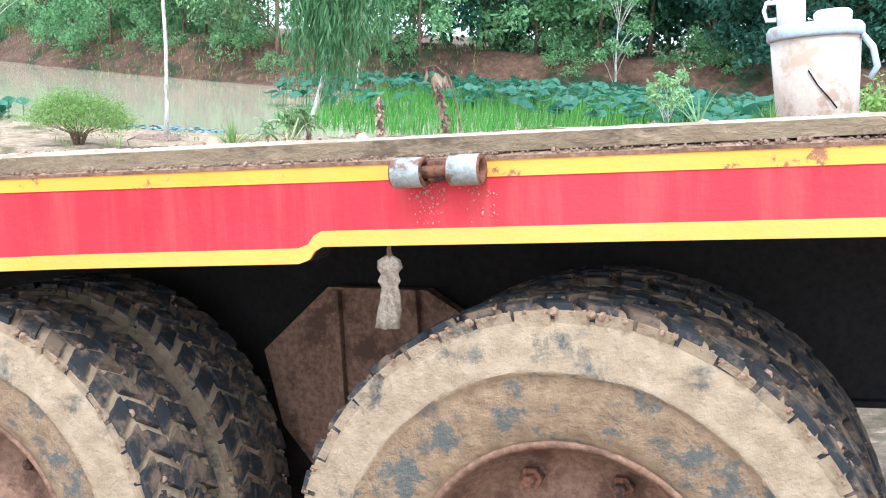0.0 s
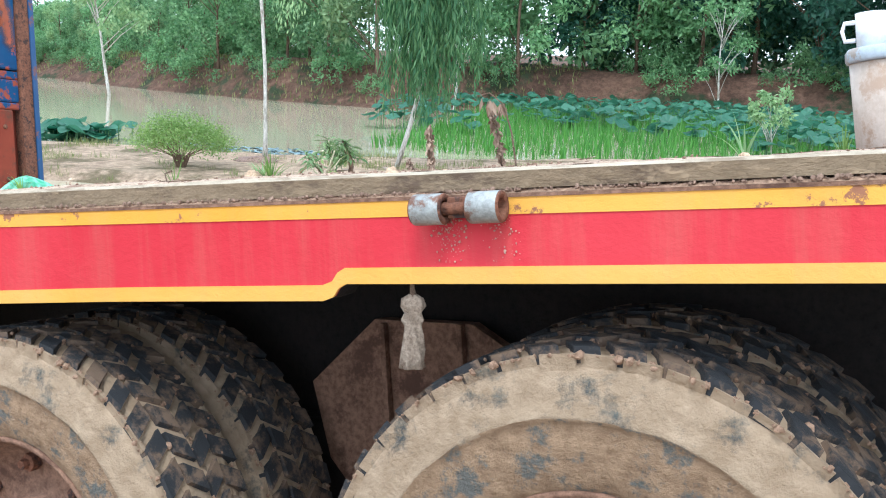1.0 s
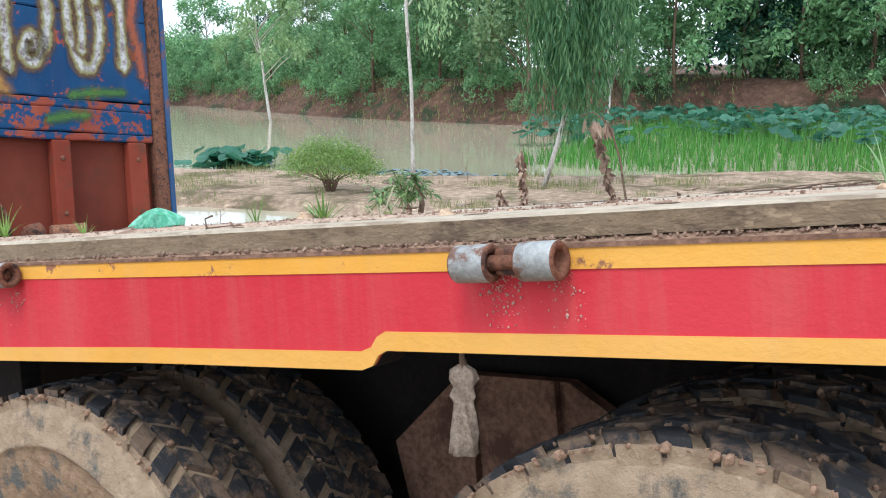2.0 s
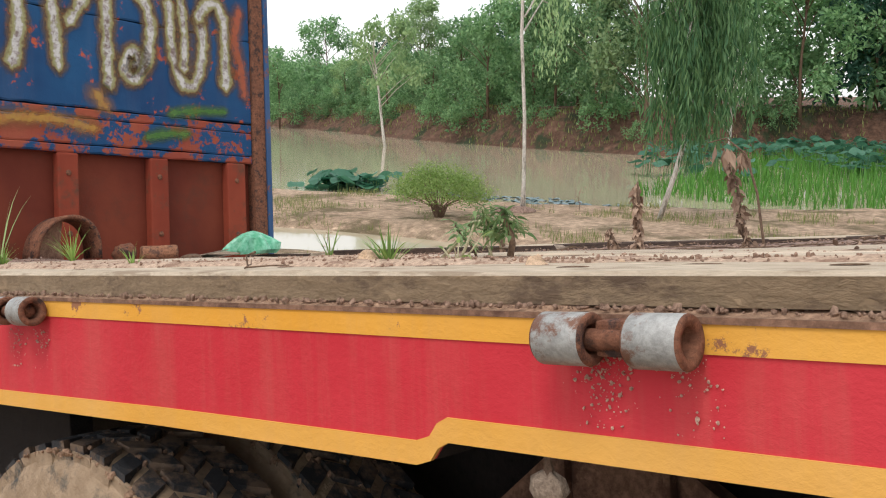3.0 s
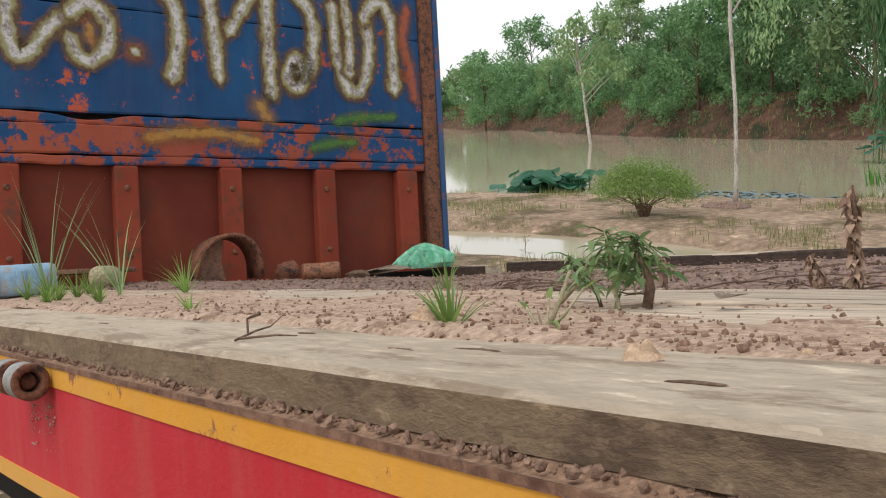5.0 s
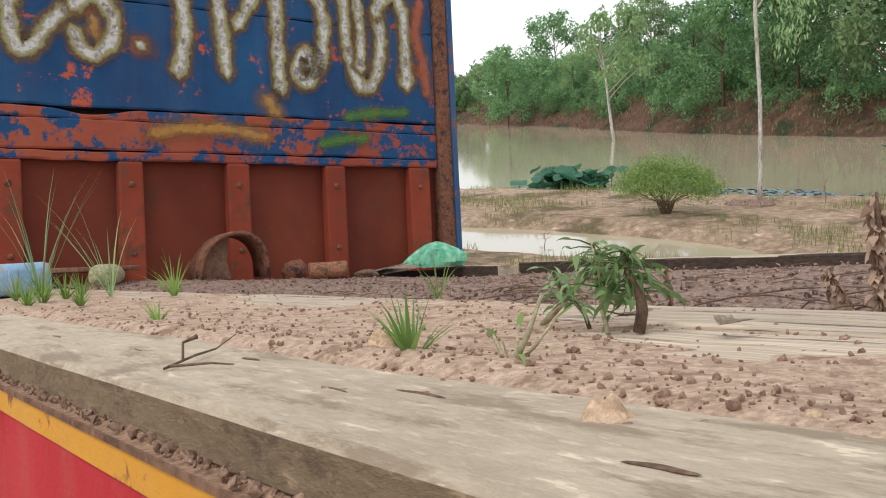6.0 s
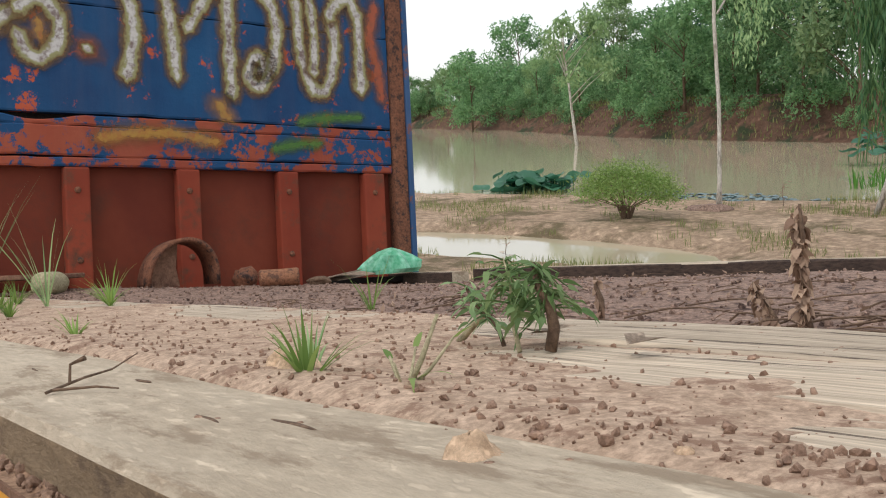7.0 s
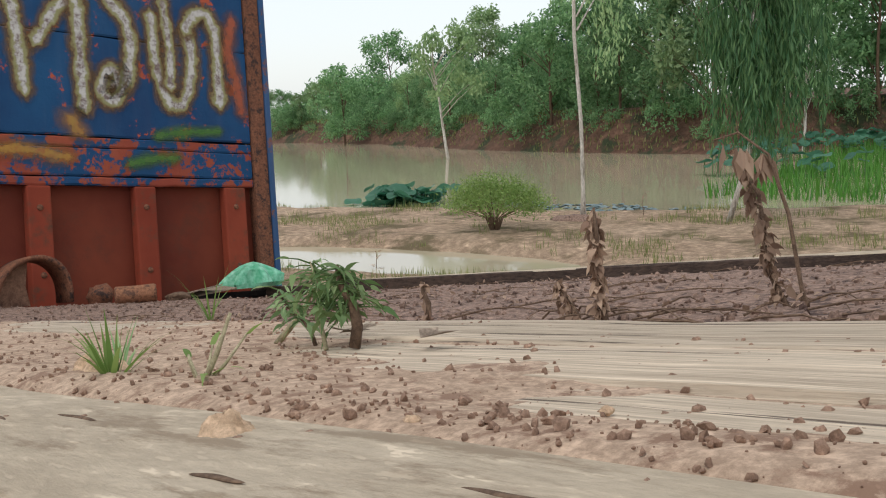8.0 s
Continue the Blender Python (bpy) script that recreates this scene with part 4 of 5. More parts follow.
# twigs and dead stalks
twig = base("dry_twig", TILT @ pose(-0.385, 0.055, 1.3265), "thin dry forked twig lying on the edge plank", "twig")
bm = bmesh.new()
tube(bm, [(0, 0, 0.002), (-0.05, 0.045, 0.006), (-0.10, 0.085, 0.006), (-0.16, 0.13, 0.014)], [0.0014, 0.0012, 0.0010, 0.0006])
tube(bm, [(-0.005, 0.005, 0.003), (0.02, 0.035, 0.004), (0.045, 0.045, 0.003)], [0.0014, 0.0011, 0.0007])
tube(bm, [(-0.03, 0.027, 0.005), (-0.036, 0.03, 0.02), (-0.026, 0.04, 0.025)], [0.0015, 0.0014, 0.0026])
part("stalk", bm, TWIG, twig)
rng = random.Random(21)
bm = bmesh.new()
for k in range(46):
    x, y = rng.uniform(-1.4, 0.9), rng.uniform(0.72, 1.15)
    a, l = rng.gauss(0, 0.6), rng.uniform(0.05, 0.28)
    z = (damp_height(x, y) if y > 0.7 else deck_z(x)) + 0.005
    pts = [(x + l * f * math.cos(a), y + l * f * math.sin(a) + 0.012 * math.sin(5 * f + k), z + 0.012 * math.sin(3 * f)) for f in (0, 0.33, 0.66, 1)]
    tube(bm, pts, [0.0017, 0.0015, 0.0012, 0.0006], 5)
for k in range(150):
    x, y = rng.uniform(-2.6, 1.2), 0.74 + 1.7 * rng.random() ** 1.6
    a, l = rng.gauss(0, 0.8), rng.uniform(0.03, 0.16)
    z = damp_height(x, y) + 0.004
    tube(bm, [(x, y, z), (x + 0.5 * l * math.cos(a), y + 0.5 * l * math.sin(a) + 0.006, z + 0.006), (x + l * math.cos(a), y + l * math.sin(a), z)], [0.0012, 0.0011, 0.0005], 4)
tagged(part("dry_stalks", bm, TWIG, m=TILT), "dry brown stalks strewn over the soil", "stalks", kind="stuff")

bm = bmesh.new()
for k in range(620):
    x, y = rng.uniform(-2.4, 1.2), 0.73 + 1.5 * rng.random() ** 1.7
    d = Vector((rng.uniform(-1, 1), rng.uniform(-1, 1), rng.uniform(0.0, 0.5)))
    leaf(bm, Vector((x, y, damp_height(x, y) + 0.005)), d, Vector((rng.gauss(0, 0.4), rng.gauss(0, 0.4), 1)), rng.uniform(0.008, 0.024), rng.uniform(0.004, 0.011))
tagged(part("leaf_litter", bm, DRYLEAF, m=TILT), "dry brown leaf litter over the damp soil", "litter", kind="stuff")


def tuft(x, y, z, count, height, seed, mat=GRASS, spread=0.8, width=0.004, label="green grass tuft growing through the deck"):
    rng = random.Random(seed)
    bm = bmesh.new()
    for k in range(count):
        a = rng.uniform(0, 6.28)
        out = Vector((math.cos(a), math.sin(a), 0))
        blade(bm, out * rng.uniform(0, 0.008), out * rng.uniform(0.1, spread) + Vector((0, 0, 1)), out.cross(Vector((0, 0, 1))), height * rng.uniform(0.5, 1.0), width * rng.uniform(0.7, 1.2), rng.uniform(0.3, 1.0), 4)
    return tagged(part("grass_tuft", bm, mat, m=TILT @ pose(x, y, z - 0.003)), label, "grass", "grass on the deck")


tuft(-0.272, 0.235, 1.325, 24, 0.085, 1, GRASS, 1.2, 0.0055)
tuft(-0.315, 0.262, 1.325, 14, 0.060, 2, PALELEAF)
tuft(-0.99, 0.74, 1.338, 8, 0.13, 3)
for k, (x, y, n, h) in enumerate(((-2.55, 0.33, 16, 0.09), (-2.35, 0.42, 20, 0.08), (-2.2, 0.33, 18, 0.07), (-2.6, 0.52, 16, 0.08), (-1.98, 0.25, 22, 0.06), (-1.98, 0.60, 18, 0.10), (-1.85, 0.34, 18, 0.06), (-2.75, 0.44, 22, 0.09), (-1.05, 0.26, 8, 0.04))):
    tuft(x, y, deck_z(x) + 0.006, n * 2, h * 1.3, 10 + k, GRASS, 1.2, 0.005)
tuft(-2.80, 0.45, 1.366, 15, 0.46, 41, PALELEAF, 0.6, 0.0055, "tall seeding grass with pale blades")
tuft(-2.34, 0.54, 1.360, 11, 0.36, 42, PALELEAF, 0.8, 0.0055, "tall seeding grass with pale blades")
tuft(0.66, 0.40, 1.312, 9, 0.12, 43, PALELEAF, 0.9, 0.007, "pale spiky grass tuft on the planks")
tuft(0.75, 1.3, 1.30, 14, 0.11, 44, GRASS, 0.6, 0.006)


# weeds
def weed(name, x, y, z, stem, leaves, size, seed, label, lmat, smat, lean=(0, 0), curl=0.0, low=0.35, thick=1.0, reach=0.9, broad=0.3):
    rng = random.Random(seed)
    w = base(name, TILT @ pose(x, y, z), label, "weed")
    bm = bmesh.new()
    pts = [(lean[0] * f + stem * 0.06 * math.sin(7 * f + seed), lean[1] * f + stem * 0.04 * math.sin(5 * f), stem * f) for f in (0, 0.25, 0.5, 0.75, 1)]
    tube(bm, pts, [q * thick for q in (0.006, 0.0058, 0.005, 0.004, 0.002)], 7)
    part("stem", bm, smat, w, "", True)
    bm = bmesh.new()
    for k in range(leaves):
        f = rng.uniform(low, 1.0)
        p = Vector((lean[0] * f, lean[1] * f, stem * f))
        a = rng.uniform(0, 6.28)
        d = Vector((math.cos(a), math.sin(a), rng.uniform(-0.5, 0.7) - curl))
        tip = p + d.normalized() * size * rng.uniform(0.1, reach)
        d = (d + rvec(rng) * (0.3 + curl)).normalized()
        tube(bm, [p, p.lerp(tip, 0.6) + Vector((0, 0, size * 0.08)), tip], [0.0011, 0.0009, 0.0006], 3)
        blade(bm, tip, d, d.cross(Vector((0, 0, 1)) + rvec(rng) * (0.4 + curl)), size * rng.uniform(0.6, 1.15), size * broad * rng.uniform(0.7, 1.3), rng.uniform(0.4, 1.2) + curl, 4)
    part("foliage", bm, lmat, w)
    return w


weed("leafy_weed", -0.212, 0.456, 1.324, 0.082, 85, 0.021, 5, "weed with a brown stem and drooping green leaves", WEED, TWIG, (-0.010, -0.004), 0.5, 0.45, 1.0, 1.9, 0.34)
weed("leafy_weed", -0.245, 0.440, 1.324, 0.088, 60, 0.020, 15, "thin green weed with small hanging leaves", WEED, PALEWOOD, (-0.02, 0.01), 0.4, 0.4, 0.4, 1.8, 0.36)
weed("leafy_weed", -0.30, 0.47, 1.324, 0.062, 40, 0.019, 6, "yellowing weed on the deck", PALELEAF, TWIG, (-0.03, -0.02), 0.4, 0.4, 0.4, 1.6, 0.36)
bent = base("bent_weed", TILT @ pose(-0.150, 0.252, 1.321) @ Matrix.Scale(0.72, 4), "broken pale weed stalk with limp green leaves", "weed")
bm = bmesh.new()
for tip, thick in (((0.022, 0.030, 0.075), 0.0034), ((-0.050, 0.014, 0.030), 0.0030), ((0.030, 0.045, 0.052), 0.0022), ((-0.022, 0.030, 0.040), 0.0022), ((0.012, -0.020, 0.030), 0.0018)):
    q = Vector(tip)
    tube(bm, [(0, 0, -0.004), q * 0.5 + Vector((0, 0, -0.006)), q], [thick, thick * 0.9, thick * 0.55], 6)
part("stem", bm, PALEWOOD, bent, "", True)
bm = bmesh.new()
for root, way, length in (((-0.010, -0.006, 0.006), (-0.6, -0.7, 0.25), 0.055), ((0.020, -0.006, 0.012), (0.8, -0.5, 0.3), 0.065), ((0.006, 0.010, 0.010), (0.9, 0.3, 0.5), 0.050), ((-0.048, 0.014, 0.028), (-0.7, 0.2, 0.5), 0.035), ((0.030, 0.045, 0.050), (0.5, 0.1, 0.4), 0.040), ((-0.022, 0.030, 0.040), (-0.4, 0.5, 0.6), 0.035)):
    blade(bm, root, way, Vector(way).cross((0, 0, 1)), length, 0.010, 0.9, 5)
part("foliage", bm, GRASS, bent)
arching = base("arching_weed", TILT @ pose(-0.36, 0.50, 1.324), "yellowing weed stem that arches over to the soil", "weed")
bm = bmesh.new()
tube(bm, [(-0.03, -0.02, 0), (0.0, 0, 0.035), (0.02, 0, 0.060), (0.045, 0, 0.062), (0.070, 0, 0.046), (0.085, 0, 0.030)], [0.004, 0.0036, 0.0032, 0.0028, 0.0024, 0.0018], 7)
part("stem", bm, PALEWOOD, arching, "", True)
bm = bmesh.new()
rng = random.Random(61)
for k in range(22):
    f = rng.random()
    p = Vector((0.0 + 0.085 * f, 0, 0.035 + 0.03 * math.sin(math.pi * f)))
    d = Vector((rng.uniform(-1, 1), rng.uniform(-1, 1), rng.uniform(-0.9, 0.3)))
    blade(bm, p, d, d.cross(Vector((0.1, 0, 1))), rng.uniform(0.018, 0.034), 0.009, 1.0, 4)
part("foliage", bm, PALELEAF, arching)
weed("dead_weed", -0.20, 0.82, 1.303, 0.145, 150, 0.016, 8, "dead brown weed with curled leaves", DRYLEAF, TWIG, (0.004, 0.0), 1.2, 0.1, 0.8, 0.7, 0.75)
weed("dead_weed", -0.10, 1.08, 1.300, 0.20, 120, 0.019, 9, "tall dead brown weed with hanging leaves", DRYLEAF, TWIG, (-0.05, 0.02), 1.2, 0.1, 0.7, 0.8, 0.7)
weed("dead_weed", -0.57, 0.87, 1.303, 0.07, 22, 0.014, 11, "broken dead stub on the deck", DRYLEAF, TWIG, (0.0, 0.0), 1.2, 0.1, 0.9, 0.5, 0.8)
weed("dead_weed", -0.24, 0.83, 1.302, 0.06, 70, 0.015, 12, "low dead brown weed", DRYLEAF, TWIG, (-0.03, 0.0), 1.2, 0.1, 0.6, 0.9, 0.7)
arch = weed("dead_weed", -0.06, 1.06, 1.300, 0.02, 2, 0.02, 13, "arched dead stalk with hanging brown leaves", DRYLEAF, TWIG, (0, 0), 0.5)
bm = bmesh.new()
tube(bm, [(0, 0, 0), (-0.01, 0, 0.12), (-0.03, 0, 0.2), (-0.07, 0, 0.235), (-0.11, 0, 0.23)], [0.003, 0.0026, 0.0022, 0.0016, 0.001], 6)
part("stalk", bm, TWIG, arch)
bm = bmesh.new()
rng = random.Random(77)
for k in range(16):
    f = rng.random()
    p = Vector((-0.03 - 0.08 * f, 0, 0.2 + 0.03 * f))
    leaf(bm, p, Vector((rng.uniform(-0.4, 0.4), rng.uniform(-0.4, 0.4), -1)), rvec(rng), rng.uniform(0.03, 0.05), 0.018)
part("foliage", bm, DRYLEAF, arch)
for k, (x, y) in enumerate(((-0.285, 0.489), (-0.122, 0.457), (-0.26, 0.50), (-1.5, 0.12), (0.3, 0.55))):
    bm = bmesh.new()
    leaf(bm, Vector((0, 0, 0.006)), Vector((1, 0.2, 0.05)), Vector((0, 0, 1)), 0.045, 0.024)
    leaf(bm, Vector((0.005, 0.01, 0.006)), Vector((0.8, 0.7, 0.15)), Vector((0.3, 0, 1)), 0.04, 0.02)
    tagged(part("fallen_leaf", bm, CLOTH, m=TILT @ pose(x, y, deck_z(x) + 0.006, 0, 0, 70 * k)), "dry curled grey leaf lying on the dirt", "leaf")


# ---- plants round the pond ----
def crown_mesh(seed, height, radius, count, size, clumps, hang=0.0, low=0.3, shape=0.75):
    """Leaves in clumps round limb ends, with gaps between them."""
    rng = random.Random(seed)
    bm = bmesh.new()
    centres = []
    for k in range(clumps):
        f = low + (1 - low) * rng.random() ** shape
        r = radius * (1.05 - 0.75 * abs(f - 0.55)) * math.sqrt(rng.random())
        a = rng.uniform(0, 6.28)
        centres.append((Vector((r * math.cos(a), r * math.sin(a), height * f)), radius * rng.uniform(0.18, 0.36)))
    for k in range(count):
        c, s = centres[rng.randrange(clumps)]
        p = c + rvec(rng) * s * rng.random() ** 0.4
        d = rvec(rng) + Vector((0, 0, -hang - 0.2))
        leaf(bm, p, d, rvec(rng), size * rng.uniform(0.6, 1.4), size * rng.uniform(0.35, 0.6))
    return bm, centres


def tree(name, m, seed, height, radius, count, size, clumps, lmat, label, trunk=0.09, hang=0.0, low=0.3, lean=0.0, bark=BARK):
    t = base(name, m, label, "tree", "trees round the pond")
    bm, centres = crown_mesh(seed, height, radius, count, size, clumps, hang, low)
    rng = random.Random(seed + 5)
    part("crown", bm, lmat, t)
    bm = bmesh.new()
    pts = [(lean * f + 0.05 * math.sin(6 * f + seed), 0.05 * math.sin(4 * f), height * 0.95 * f - 0.2) for f in steps(0, 1, 6)]
    tube(bm, pts, [trunk * (1.15 - f) for f in steps(0, 1, 6)], 8)
    for c, s in centres[:14]:
        f = max(0.15, (c.z / height) - 0.18)
        q = Vector((lean * f, 0, height * 0.95 * f - 0.2))
        tube(bm, [q, q.lerp(c, 0.5) + Vector((0, 0, 0.1)), c], [trunk * 0.35, trunk * 0.22, trunk * 0.08], 5)
    part("trunk", bm, bark, t, "", True)
    return t


def set_down(x, y, dz=-0.05):
    return Matrix.Translation((x, y, land(x, y) + dz))


# woods on the far bank: a few built trees, copied and turned
kinds = []
for k, (h, r, n, sz, cl, mt, lo) in enumerate(((6.5, 2.3, 3600, 0.26, 34, LEAF, 0.12), (5.2, 2.2, 3200, 0.24, 30, LEAF2, 0.08), (7.2, 2.1, 3400, 0.25, 34, PALELEAF, 0.2), (4.2, 2.3, 2800, 0.23, 26, LEAF, 0.05), (6.2, 2.6, 3600, 0.27, 32, LEAF2, 0.08))):
    kinds.append(tree("tree", set_down(-58 + 5 * k, 52 + (k % 2) * 2), 100 + k, h, r, n, sz, cl, mt, "bushy green tree in the woods beyond the pond", 0.08, 0.2, lo, 0.0, TWIG))
rng = random.Random(55)
for row, (back, gap) in enumerate(((2.6, 2.2), (6.5, 2.6), (11.5, 3.6))):
    x = -110.0
    while x < 34:
        x += gap * rng.uniform(0.7, 1.3) * (1.6 if x < -70 else 1.0)
        y = ramp(FAR, x) + back + rng.uniform(-1.2, 1.2)
        src = kinds[rng.choice((0, 2, 2, 3, 0, 3) if x < -16 else (1, 4, 1, 4, 0))]
        s = rng.uniform(0.75, 1.1) * (1.0 + 0.08 * row) * ramp([(-110, 0.45), (-60, 0.42), (-50, 0.38), (-43, 0.42), (-36, 0.62), (-30, 0.74), (-24, 0.86), (-18, 1.02), (-12, 1.25), (34, 1.45)], x)
        t = copy_thing(src, set_down(x, y) @ pose(0, 0, 0, 0, 0, rng.uniform(0, 360)))
        t.scale = (s, s, s)
t = copy_thing(kinds[0], set_down(-50.5, 41.0) @ pose(0, 0, 0, 0, 0, 40))
t.scale = (0.85, 0.85, 0.85)
# low scrub along the foot of the woods
rng = random.Random(66)
shrub = base("shrub", set_down(-40, 40.5), "low green shrub on the earth bank", "shrub", "shrubs on the far bank")
bm, _ = crown_mesh(300, 1.3, 1.1, 900, 0.16, 16, 0.0, 0.1)
part("foliage", bm, LEAF, shrub)
for k in range(150):
    x = -75 + 110 * rng.random()
    t = copy_thing(shrub, set_down(x, ramp(FAR, x) + (rng.uniform(1.0, 2.6) if k % 3 else rng.uniform(4, 10))) @ pose(0, 0, 0, 0, 0, rng.uniform(0, 360)))
    t.scale = [rng.uniform(0.5, 1.2) if k % 3 else rng.uniform(1.6, 2.6)] * 3

# single trees at the water
tall = base("pale_tree", set_down(-9.5, 12.8), "slender tree with a straight pale trunk on the bank", "tree", "trees round the pond")
bm = bmesh.new()
tube(bm, [(0, 0, -0.1), (0.02, 0, 0.5), (0.0, 0.03, 1.6), (-0.06, 0, 3.0), (-0.03, 0.02, 5.0), (0, 0, 7.5)], [0.06, 0.036, 0.032, 0.030, 0.026, 0.012], 10)
for k in range(6):
    a = k * 1.05
    tube(bm, [(0, 0, 0.06), (0.13 * math.cos(a), 0.13 * math.sin(a), 0.0), (0.26 * math.cos(a), 0.26 * math.sin(a), -0.06)], [0.05, 0.035, 0.01], 5)
rng = random.Random(9)
drops = []
for k in range(15):
    z, a, l = rng.uniform(2.7, 6.5), rng.uniform(0, 6.28), rng.uniform(0.6, 1.7)
    q = Vector((l * math.cos(a), l * math.sin(a), z + 0.5))
    tube(bm, [(0, 0, z), q * 0.6 + Vector((0, 0, z * 0.4 + 0.25)), q], [0.018, 0.012, 0.006], 5)
    drops.append(q)
part("trunk", bm, BARK, tall, "smooth pale trunk", True)
bm = bmesh.new()
for q in drops:
    for k in range(120):
        f = rng.random()
        p = q + Vector((rng.gauss(0, 0.16), rng.gauss(0, 0.16), -1.5 * f + 0.2))
        leaf(bm, p, Vector((rng.gauss(0, 0.3), rng.gauss(0, 0.3), -1)), rvec(rng), rng.uniform(0.09, 0.16), 0.035)
part("foliage", bm, PALELEAF, tall, "hanging pale green leaves")
lump("earth_mound", -9.6, 12.7, 0.0, (0.4, 0.3, 0.08), DAMP, "dark earth heaped round the pale trunk", 95, "earth").matrix_basis = set_down(-9.6, 12.7, 0.0)


def willow(x, y, height, radius, strands, seed, stem):
    w = base("weeping_tree", set_down(x, y), "weeping tree with long hanging green leaves", "tree", "trees round the pond")
    rng = random.Random(seed)
    bm = bmesh.new()
    tube(bm, stem, [0.045, 0.04, 0.036, 0.032, 0.026, 0.015], 9)
    leaves = bmesh.new()
    for k in range(strands):
        a, r = (k * 11 % 15) * 0.419 + rng.gauss(0, 0.13), radius * (0.15 + 0.85 * ((k * 7 % 10) / 10)) + rng.gauss(0, 0.05)
        top = Vector((stem[-2][0] + r * math.cos(a), stem[-2][1] + r * math.sin(a), height * rng.uniform(0.5, 1.0)))
        length = top.z * rng.uniform(0.2, 0.62) + 0.45 * (k % 4 == 0)
        sway = rng.uniform(-0.15, 0.15)
        for j in range(int(length / 0.045)):
            f = j * 0.045 / length
            p = top + Vector((sway * f + rng.gauss(0, 0.03), rng.gauss(0, 0.03), -length * f))
            leaf(leaves, p, Vector((rng.gauss(0, 0.25), rng.gauss(0, 0.25), -1)), rvec(rng), rng.uniform(0.14, 0.26), 0.03)
        if k % 6 == 0:
            q = Vector(stem[3 + k % 3])
            tube(bm, [q, q.lerp(top, 0.6) + Vector((0, 0, 0.3)), top], [0.02, 0.012, 0.006], 5)
    part("trunk", bm, BARK, w, "slim leaning pale trunk", True)
    part("foliage", leaves, WILLOW, w, "long hanging green leaves")
    return w


willow(-7.2, 13.3, 5.2, 0.95, 270, 31, [(0, 0, -0.1), (0.25, 0.1, 0.8), (0.42, 0.2, 1.6), (0.45, 0.2, 2.8), (0.5, 0.2, 4.2), (0.55, 0.2, 5.6)])

leaning = tree("leaning_tree", Matrix.Translation((-28.8, 29.0, WATER_Z - 0.2)), 41, 5.6, 1.5, 1900, 0.2, 26, PALELEAF, "leaning pale-trunked tree standing in the shallows", 0.07, 0.9, 0.5, -0.9)
tree("leaning_tree", set_down(-14.3, 30.5), 44, 5.0, 1.0, 900, 0.17, 16, LEAF, "thin pale-trunked tree at the water's edge", 0.05, 0.6, 0.45, 0.4)
tree("young_tree", set_down(-2.2, 21.5), 43, 2.2, 0.55, 900, 0.13, 16, PALELEAF, "young bushy tree beside the marsh", 0.03, 0.5, 0.1)
tree("young_tree", set_down(-6.2, 36.8), 45, 5.0, 1.1, 900, 0.17, 16, LEAF, "thin pale-trunked tree beyond the lotus", 0.05, 0.3, 0.4)
tree("young_tree", set_down(1.6, 20.8), 46, 2.0, 1.0, 1500, 0.14, 22, BUSH, "leafy green shrub at the marsh's edge", 0.03, 0.1, 0.05)
tree("young_tree", set_down(0.4, 22.0), 47, 1.5, 0.6, 700, 0.14, 12, LEAF, "leafy green shrub at the marsh's edge", 0.03, 0.1, 0.05)

bush = base("bush", set_down(-9.95, 11.15), "spreading bright green feathery bush with dark stems", "bush")
rng = random.Random(12)
bm = bmesh.new()
leaves = bmesh.new()
for k in range(70):
    a, r = rng.uniform(0, 6.28), 0.74 * math.sqrt(rng.random())
    top = 0.30 + 0.56 * (1 - (r / 0.8) ** 2) * rng.uniform(0.55, 1.1)
    tip = Vector((r * math.cos(a), r * math.sin(a), top))
    if k % 2 == 0:
        fork = Vector((0.22 * r * math.cos(a), 0.22 * r * math.sin(a), 0.24))
        tube(bm, [(0.03 * math.cos(a), 0.03 * math.sin(a), -0.05), fork, tip], [0.010, 0.008, 0.003], 5)
    for j in range(95):
        p = tip + Vector((rng.gauss(0, 0.13), rng.gauss(0, 0.13), rng.gauss(0, 0.08)))
        leaf(leaves, p, rvec(rng) + Vector((0, 0, 0.2)), rvec(rng), rng.uniform(0.035, 0.075), 0.020)
part("branching_stem", bm, TWIG, bush)
part("foliage", leaves, BUSH, bush)


# lotus and marsh
def lotus_leaf(bm, p, r, tilt, rng):
    m = Matrix.Translation(p) @ Euler((tilt * math.cos(rng.random() * 6), tilt * math.sin(rng.random() * 6), rng.random() * 6)).to_matrix().to_4x4()
    c = bm.verts.new(m @ Vector((0, 0, -0.15 * r)))
    ring = [bm.verts.new(m @ Vector((r * math.cos(a), r * math.sin(a), 0.12 * r * math.sin(3 * a + p.x)))) for a in steps(0, 2 * math.pi * 13 / 14, 13)]
    for k in range(14):
        bm.faces.new((c, ring[k], ring[(k + 1) % 14]))


def lotus_bed(name, points, size, high, seed, label):
    rng = random.Random(seed)
    t = base(name, Matrix(), label, "lotus")
    bm, st = bmesh.new(), bmesh.new()
    for x, y in points(rng):
        z = max(WATER_Z, land(x, y)) + rng.uniform(*high)
        lotus_leaf(bm, Vector((x, y, z)), size * rng.uniform(0.6, 1.25), rng.uniform(0.1, 0.7), rng)
        tube(st, [(x, y, WATER_Z - 0.2), (x + 0.03, y, z - 0.1 * size)], 0.012, 4)
    tagged(part("leaf_mass", bm, LOTUS, t), kind="stuff")
    tagged(part("branching_stalk", st, LEAF, t), kind="stuff")
    return t


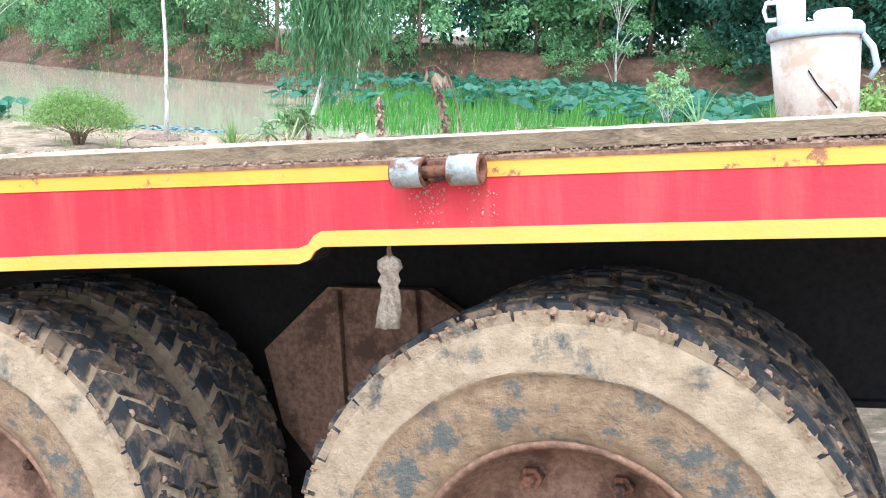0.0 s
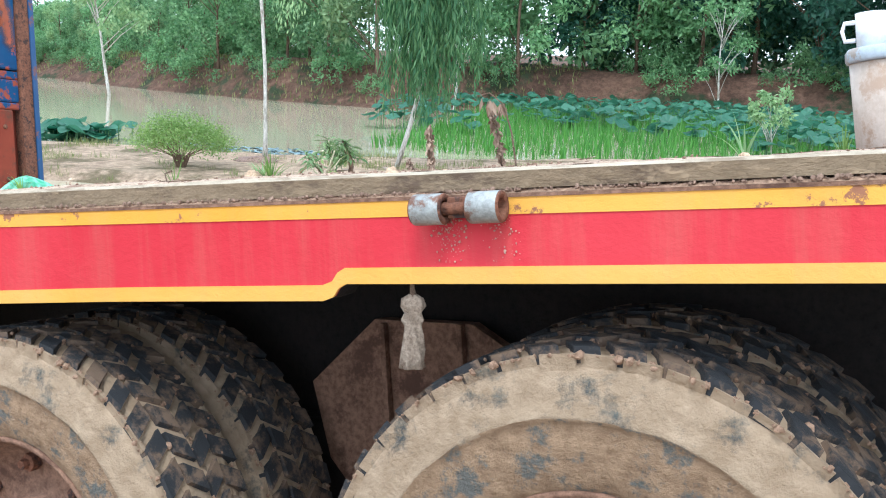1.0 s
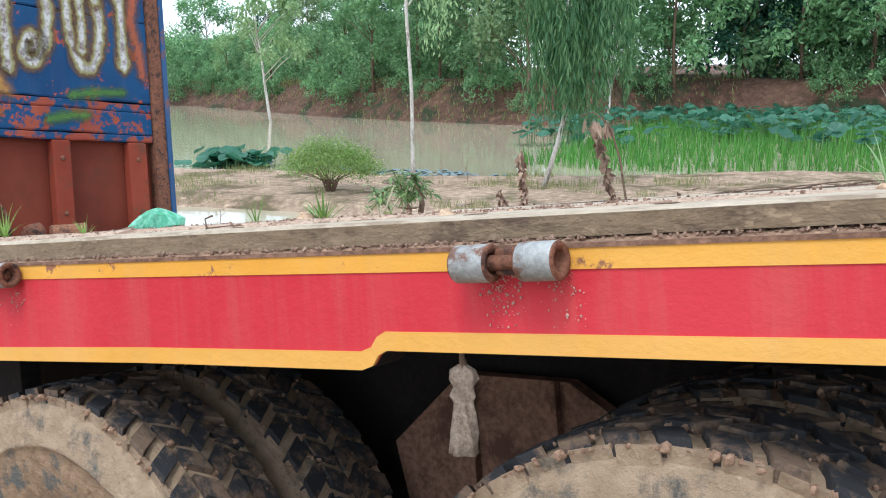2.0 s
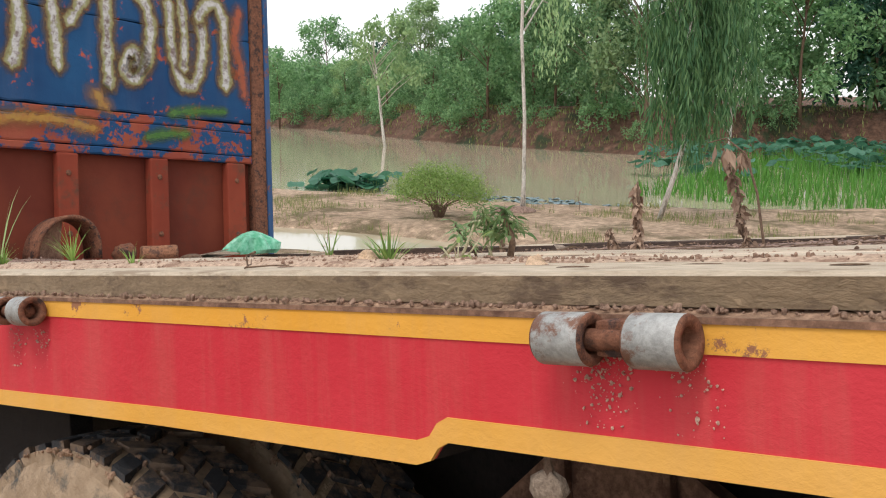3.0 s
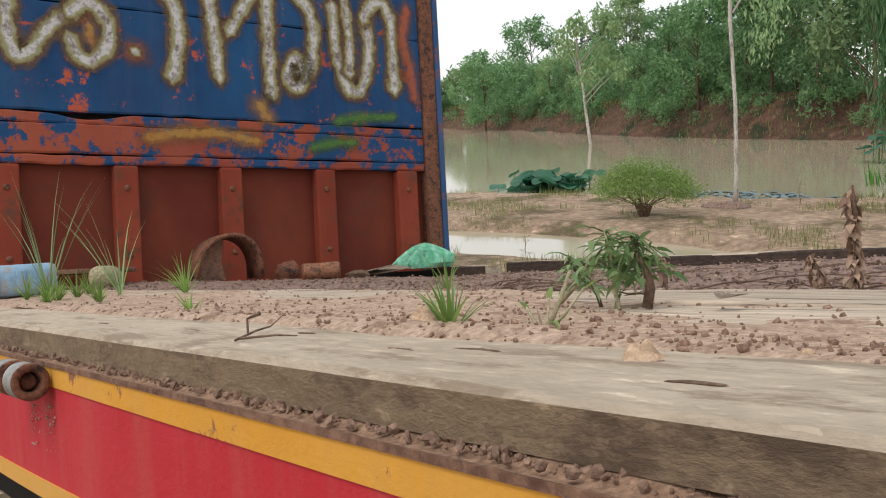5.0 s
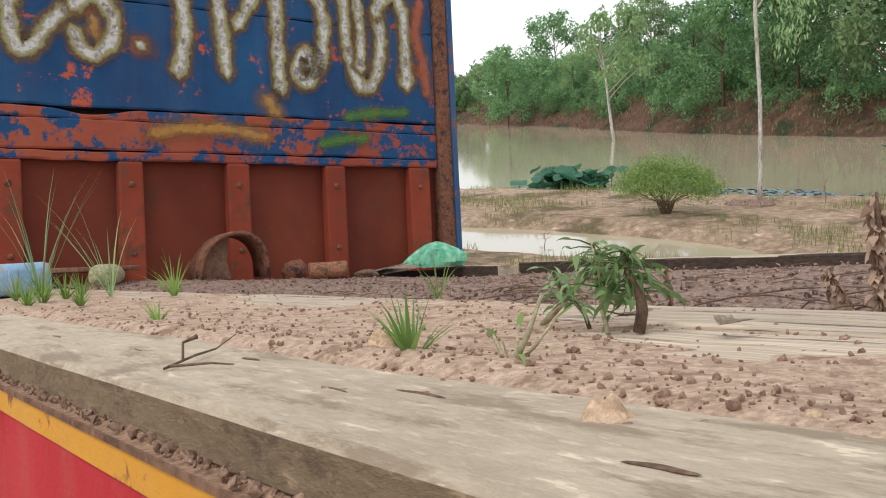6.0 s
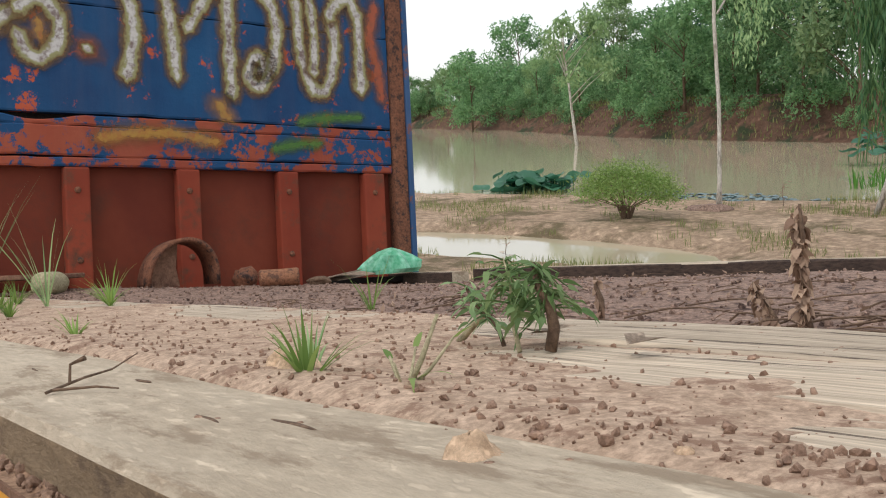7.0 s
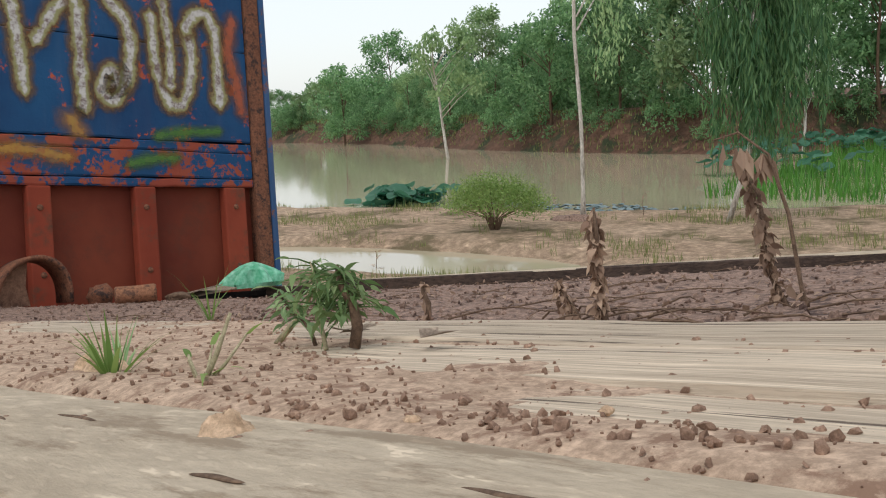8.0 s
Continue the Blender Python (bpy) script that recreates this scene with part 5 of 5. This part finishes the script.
def marsh_points(rng):
    out = []
    while len(out) < 850:
        x, y = rng.uniform(-16, 0), rng.uniform(21, 36)
        if y < ramp(FAR, x) - 1 and noise.noise((x * 0.3, y * 0.3, 8)) + 0.05 * (y - 27) > -0.12 and x > -16 + (30 - y) * 0.35:
            out.append((x, y))
    return out


lotus_bed("lotus_bed", marsh_points, 0.19, (0.25, 0.65), 71, "dense bed of round blue-green lotus leaves")
lotus_bed("lotus_clump", lambda rng: [(-15.8 + rng.gauss(0, 0.5), 14.5 + rng.gauss(0, 0.3)) for _ in range(70)], 0.20, (0.05, 0.38), 72, "clump of dark green lotus leaves at the shore")


def lily(rng):
    return [(-11.2 + rng.gauss(0, 1.3), 15.3 + rng.gauss(0, 0.35)) for _ in range(90)]


rng = random.Random(73)
bm = bmesh.new()
for x, y in lily(rng):
    lotus_leaf(bm, Vector((x, y, WATER_Z + 0.012)), rng.uniform(0.06, 0.13), 0.02, rng)
tagged(part("lily_pads", bm, LILY), "small pale lily pads floating near the shore", "lily pads", kind="stuff")


def grass_field(name, count, place, h, mat, label, seed, width=0.02):
    rng = random.Random(seed)
    bm = bmesh.new()
    for k in range(count):
        x, y = place(rng)
        z = max(land(x, y), WATER_Z - 0.05)
        a = rng.uniform(0, 6.28)
        out = Vector((math.cos(a), math.sin(a), 0))
        blade(bm, (x, y, z), out * rng.uniform(0.05, 0.5) + Vector((0, 0, 1)), out.cross(Vector((0, 0, 1))), rng.uniform(*h), width, rng.uniform(0.2, 0.7), 3)
    return tagged(part(name, bm, mat), label, "grass", kind="stuff")


def marsh_edge(rng):
    while True:
        x, y = rng.uniform(-13.5, 8), rng.uniform(17.5, 36)
        if ramp(NEAR, x) + 0.3 < y < ramp(FAR, x) and x > -10.5 - (y - 19) * 0.25:
            return x, y


def bank_spots(rng):
    while True:
        x, y = rng.uniform(-19, -1), rng.uniform(5.5, 16)
        if y < ramp(NEAR, x) - 0.2 and noise.noise((x * 0.7, y * 0.7, 31)) + 0.35 * noise.noise((x * 2.6, y * 2.6, 3)) > 0.12 and land(x, y) > WATER_Z + 0.03:
            return x, y


grass_field("marsh_grass", 15000, marsh_edge, (0.25, 0.6), MARSH, "bright green marsh grass along the pond", 81, 0.035)
grass_field("bank_grass", 13000, bank_spots, (0.03, 0.15), OLIVE, "short sparse grass on the sandy bank", 82, 0.010)


def far_edge(rng):
    x = rng.uniform(-75, -12)
    return x, ramp(FAR, x) + rng.uniform(0.6, 4.0)


grass_field("far_bank_grass", 6000, far_edge, (0.08, 0.26), OLIVE, "rough grass and scrub on the far earth bank", 83, 0.05)
stub = weed("dead_stub", 0, 0, 0, 0.45, 10, 0.1, 51, "short dead stub on the bank", DRYLEAF, TWIG, (0.05, 0))
stub.matrix_basis = set_down(-8.9, 13.6)
stub = weed("dead_stub", 0, 0, 0, 0.35, 12, 0.08, 52, "short dead stalk in the shallow puddle", DRYLEAF, TWIG, (0.02, 0))
stub.matrix_basis = set_down(-9.6, 8.4)
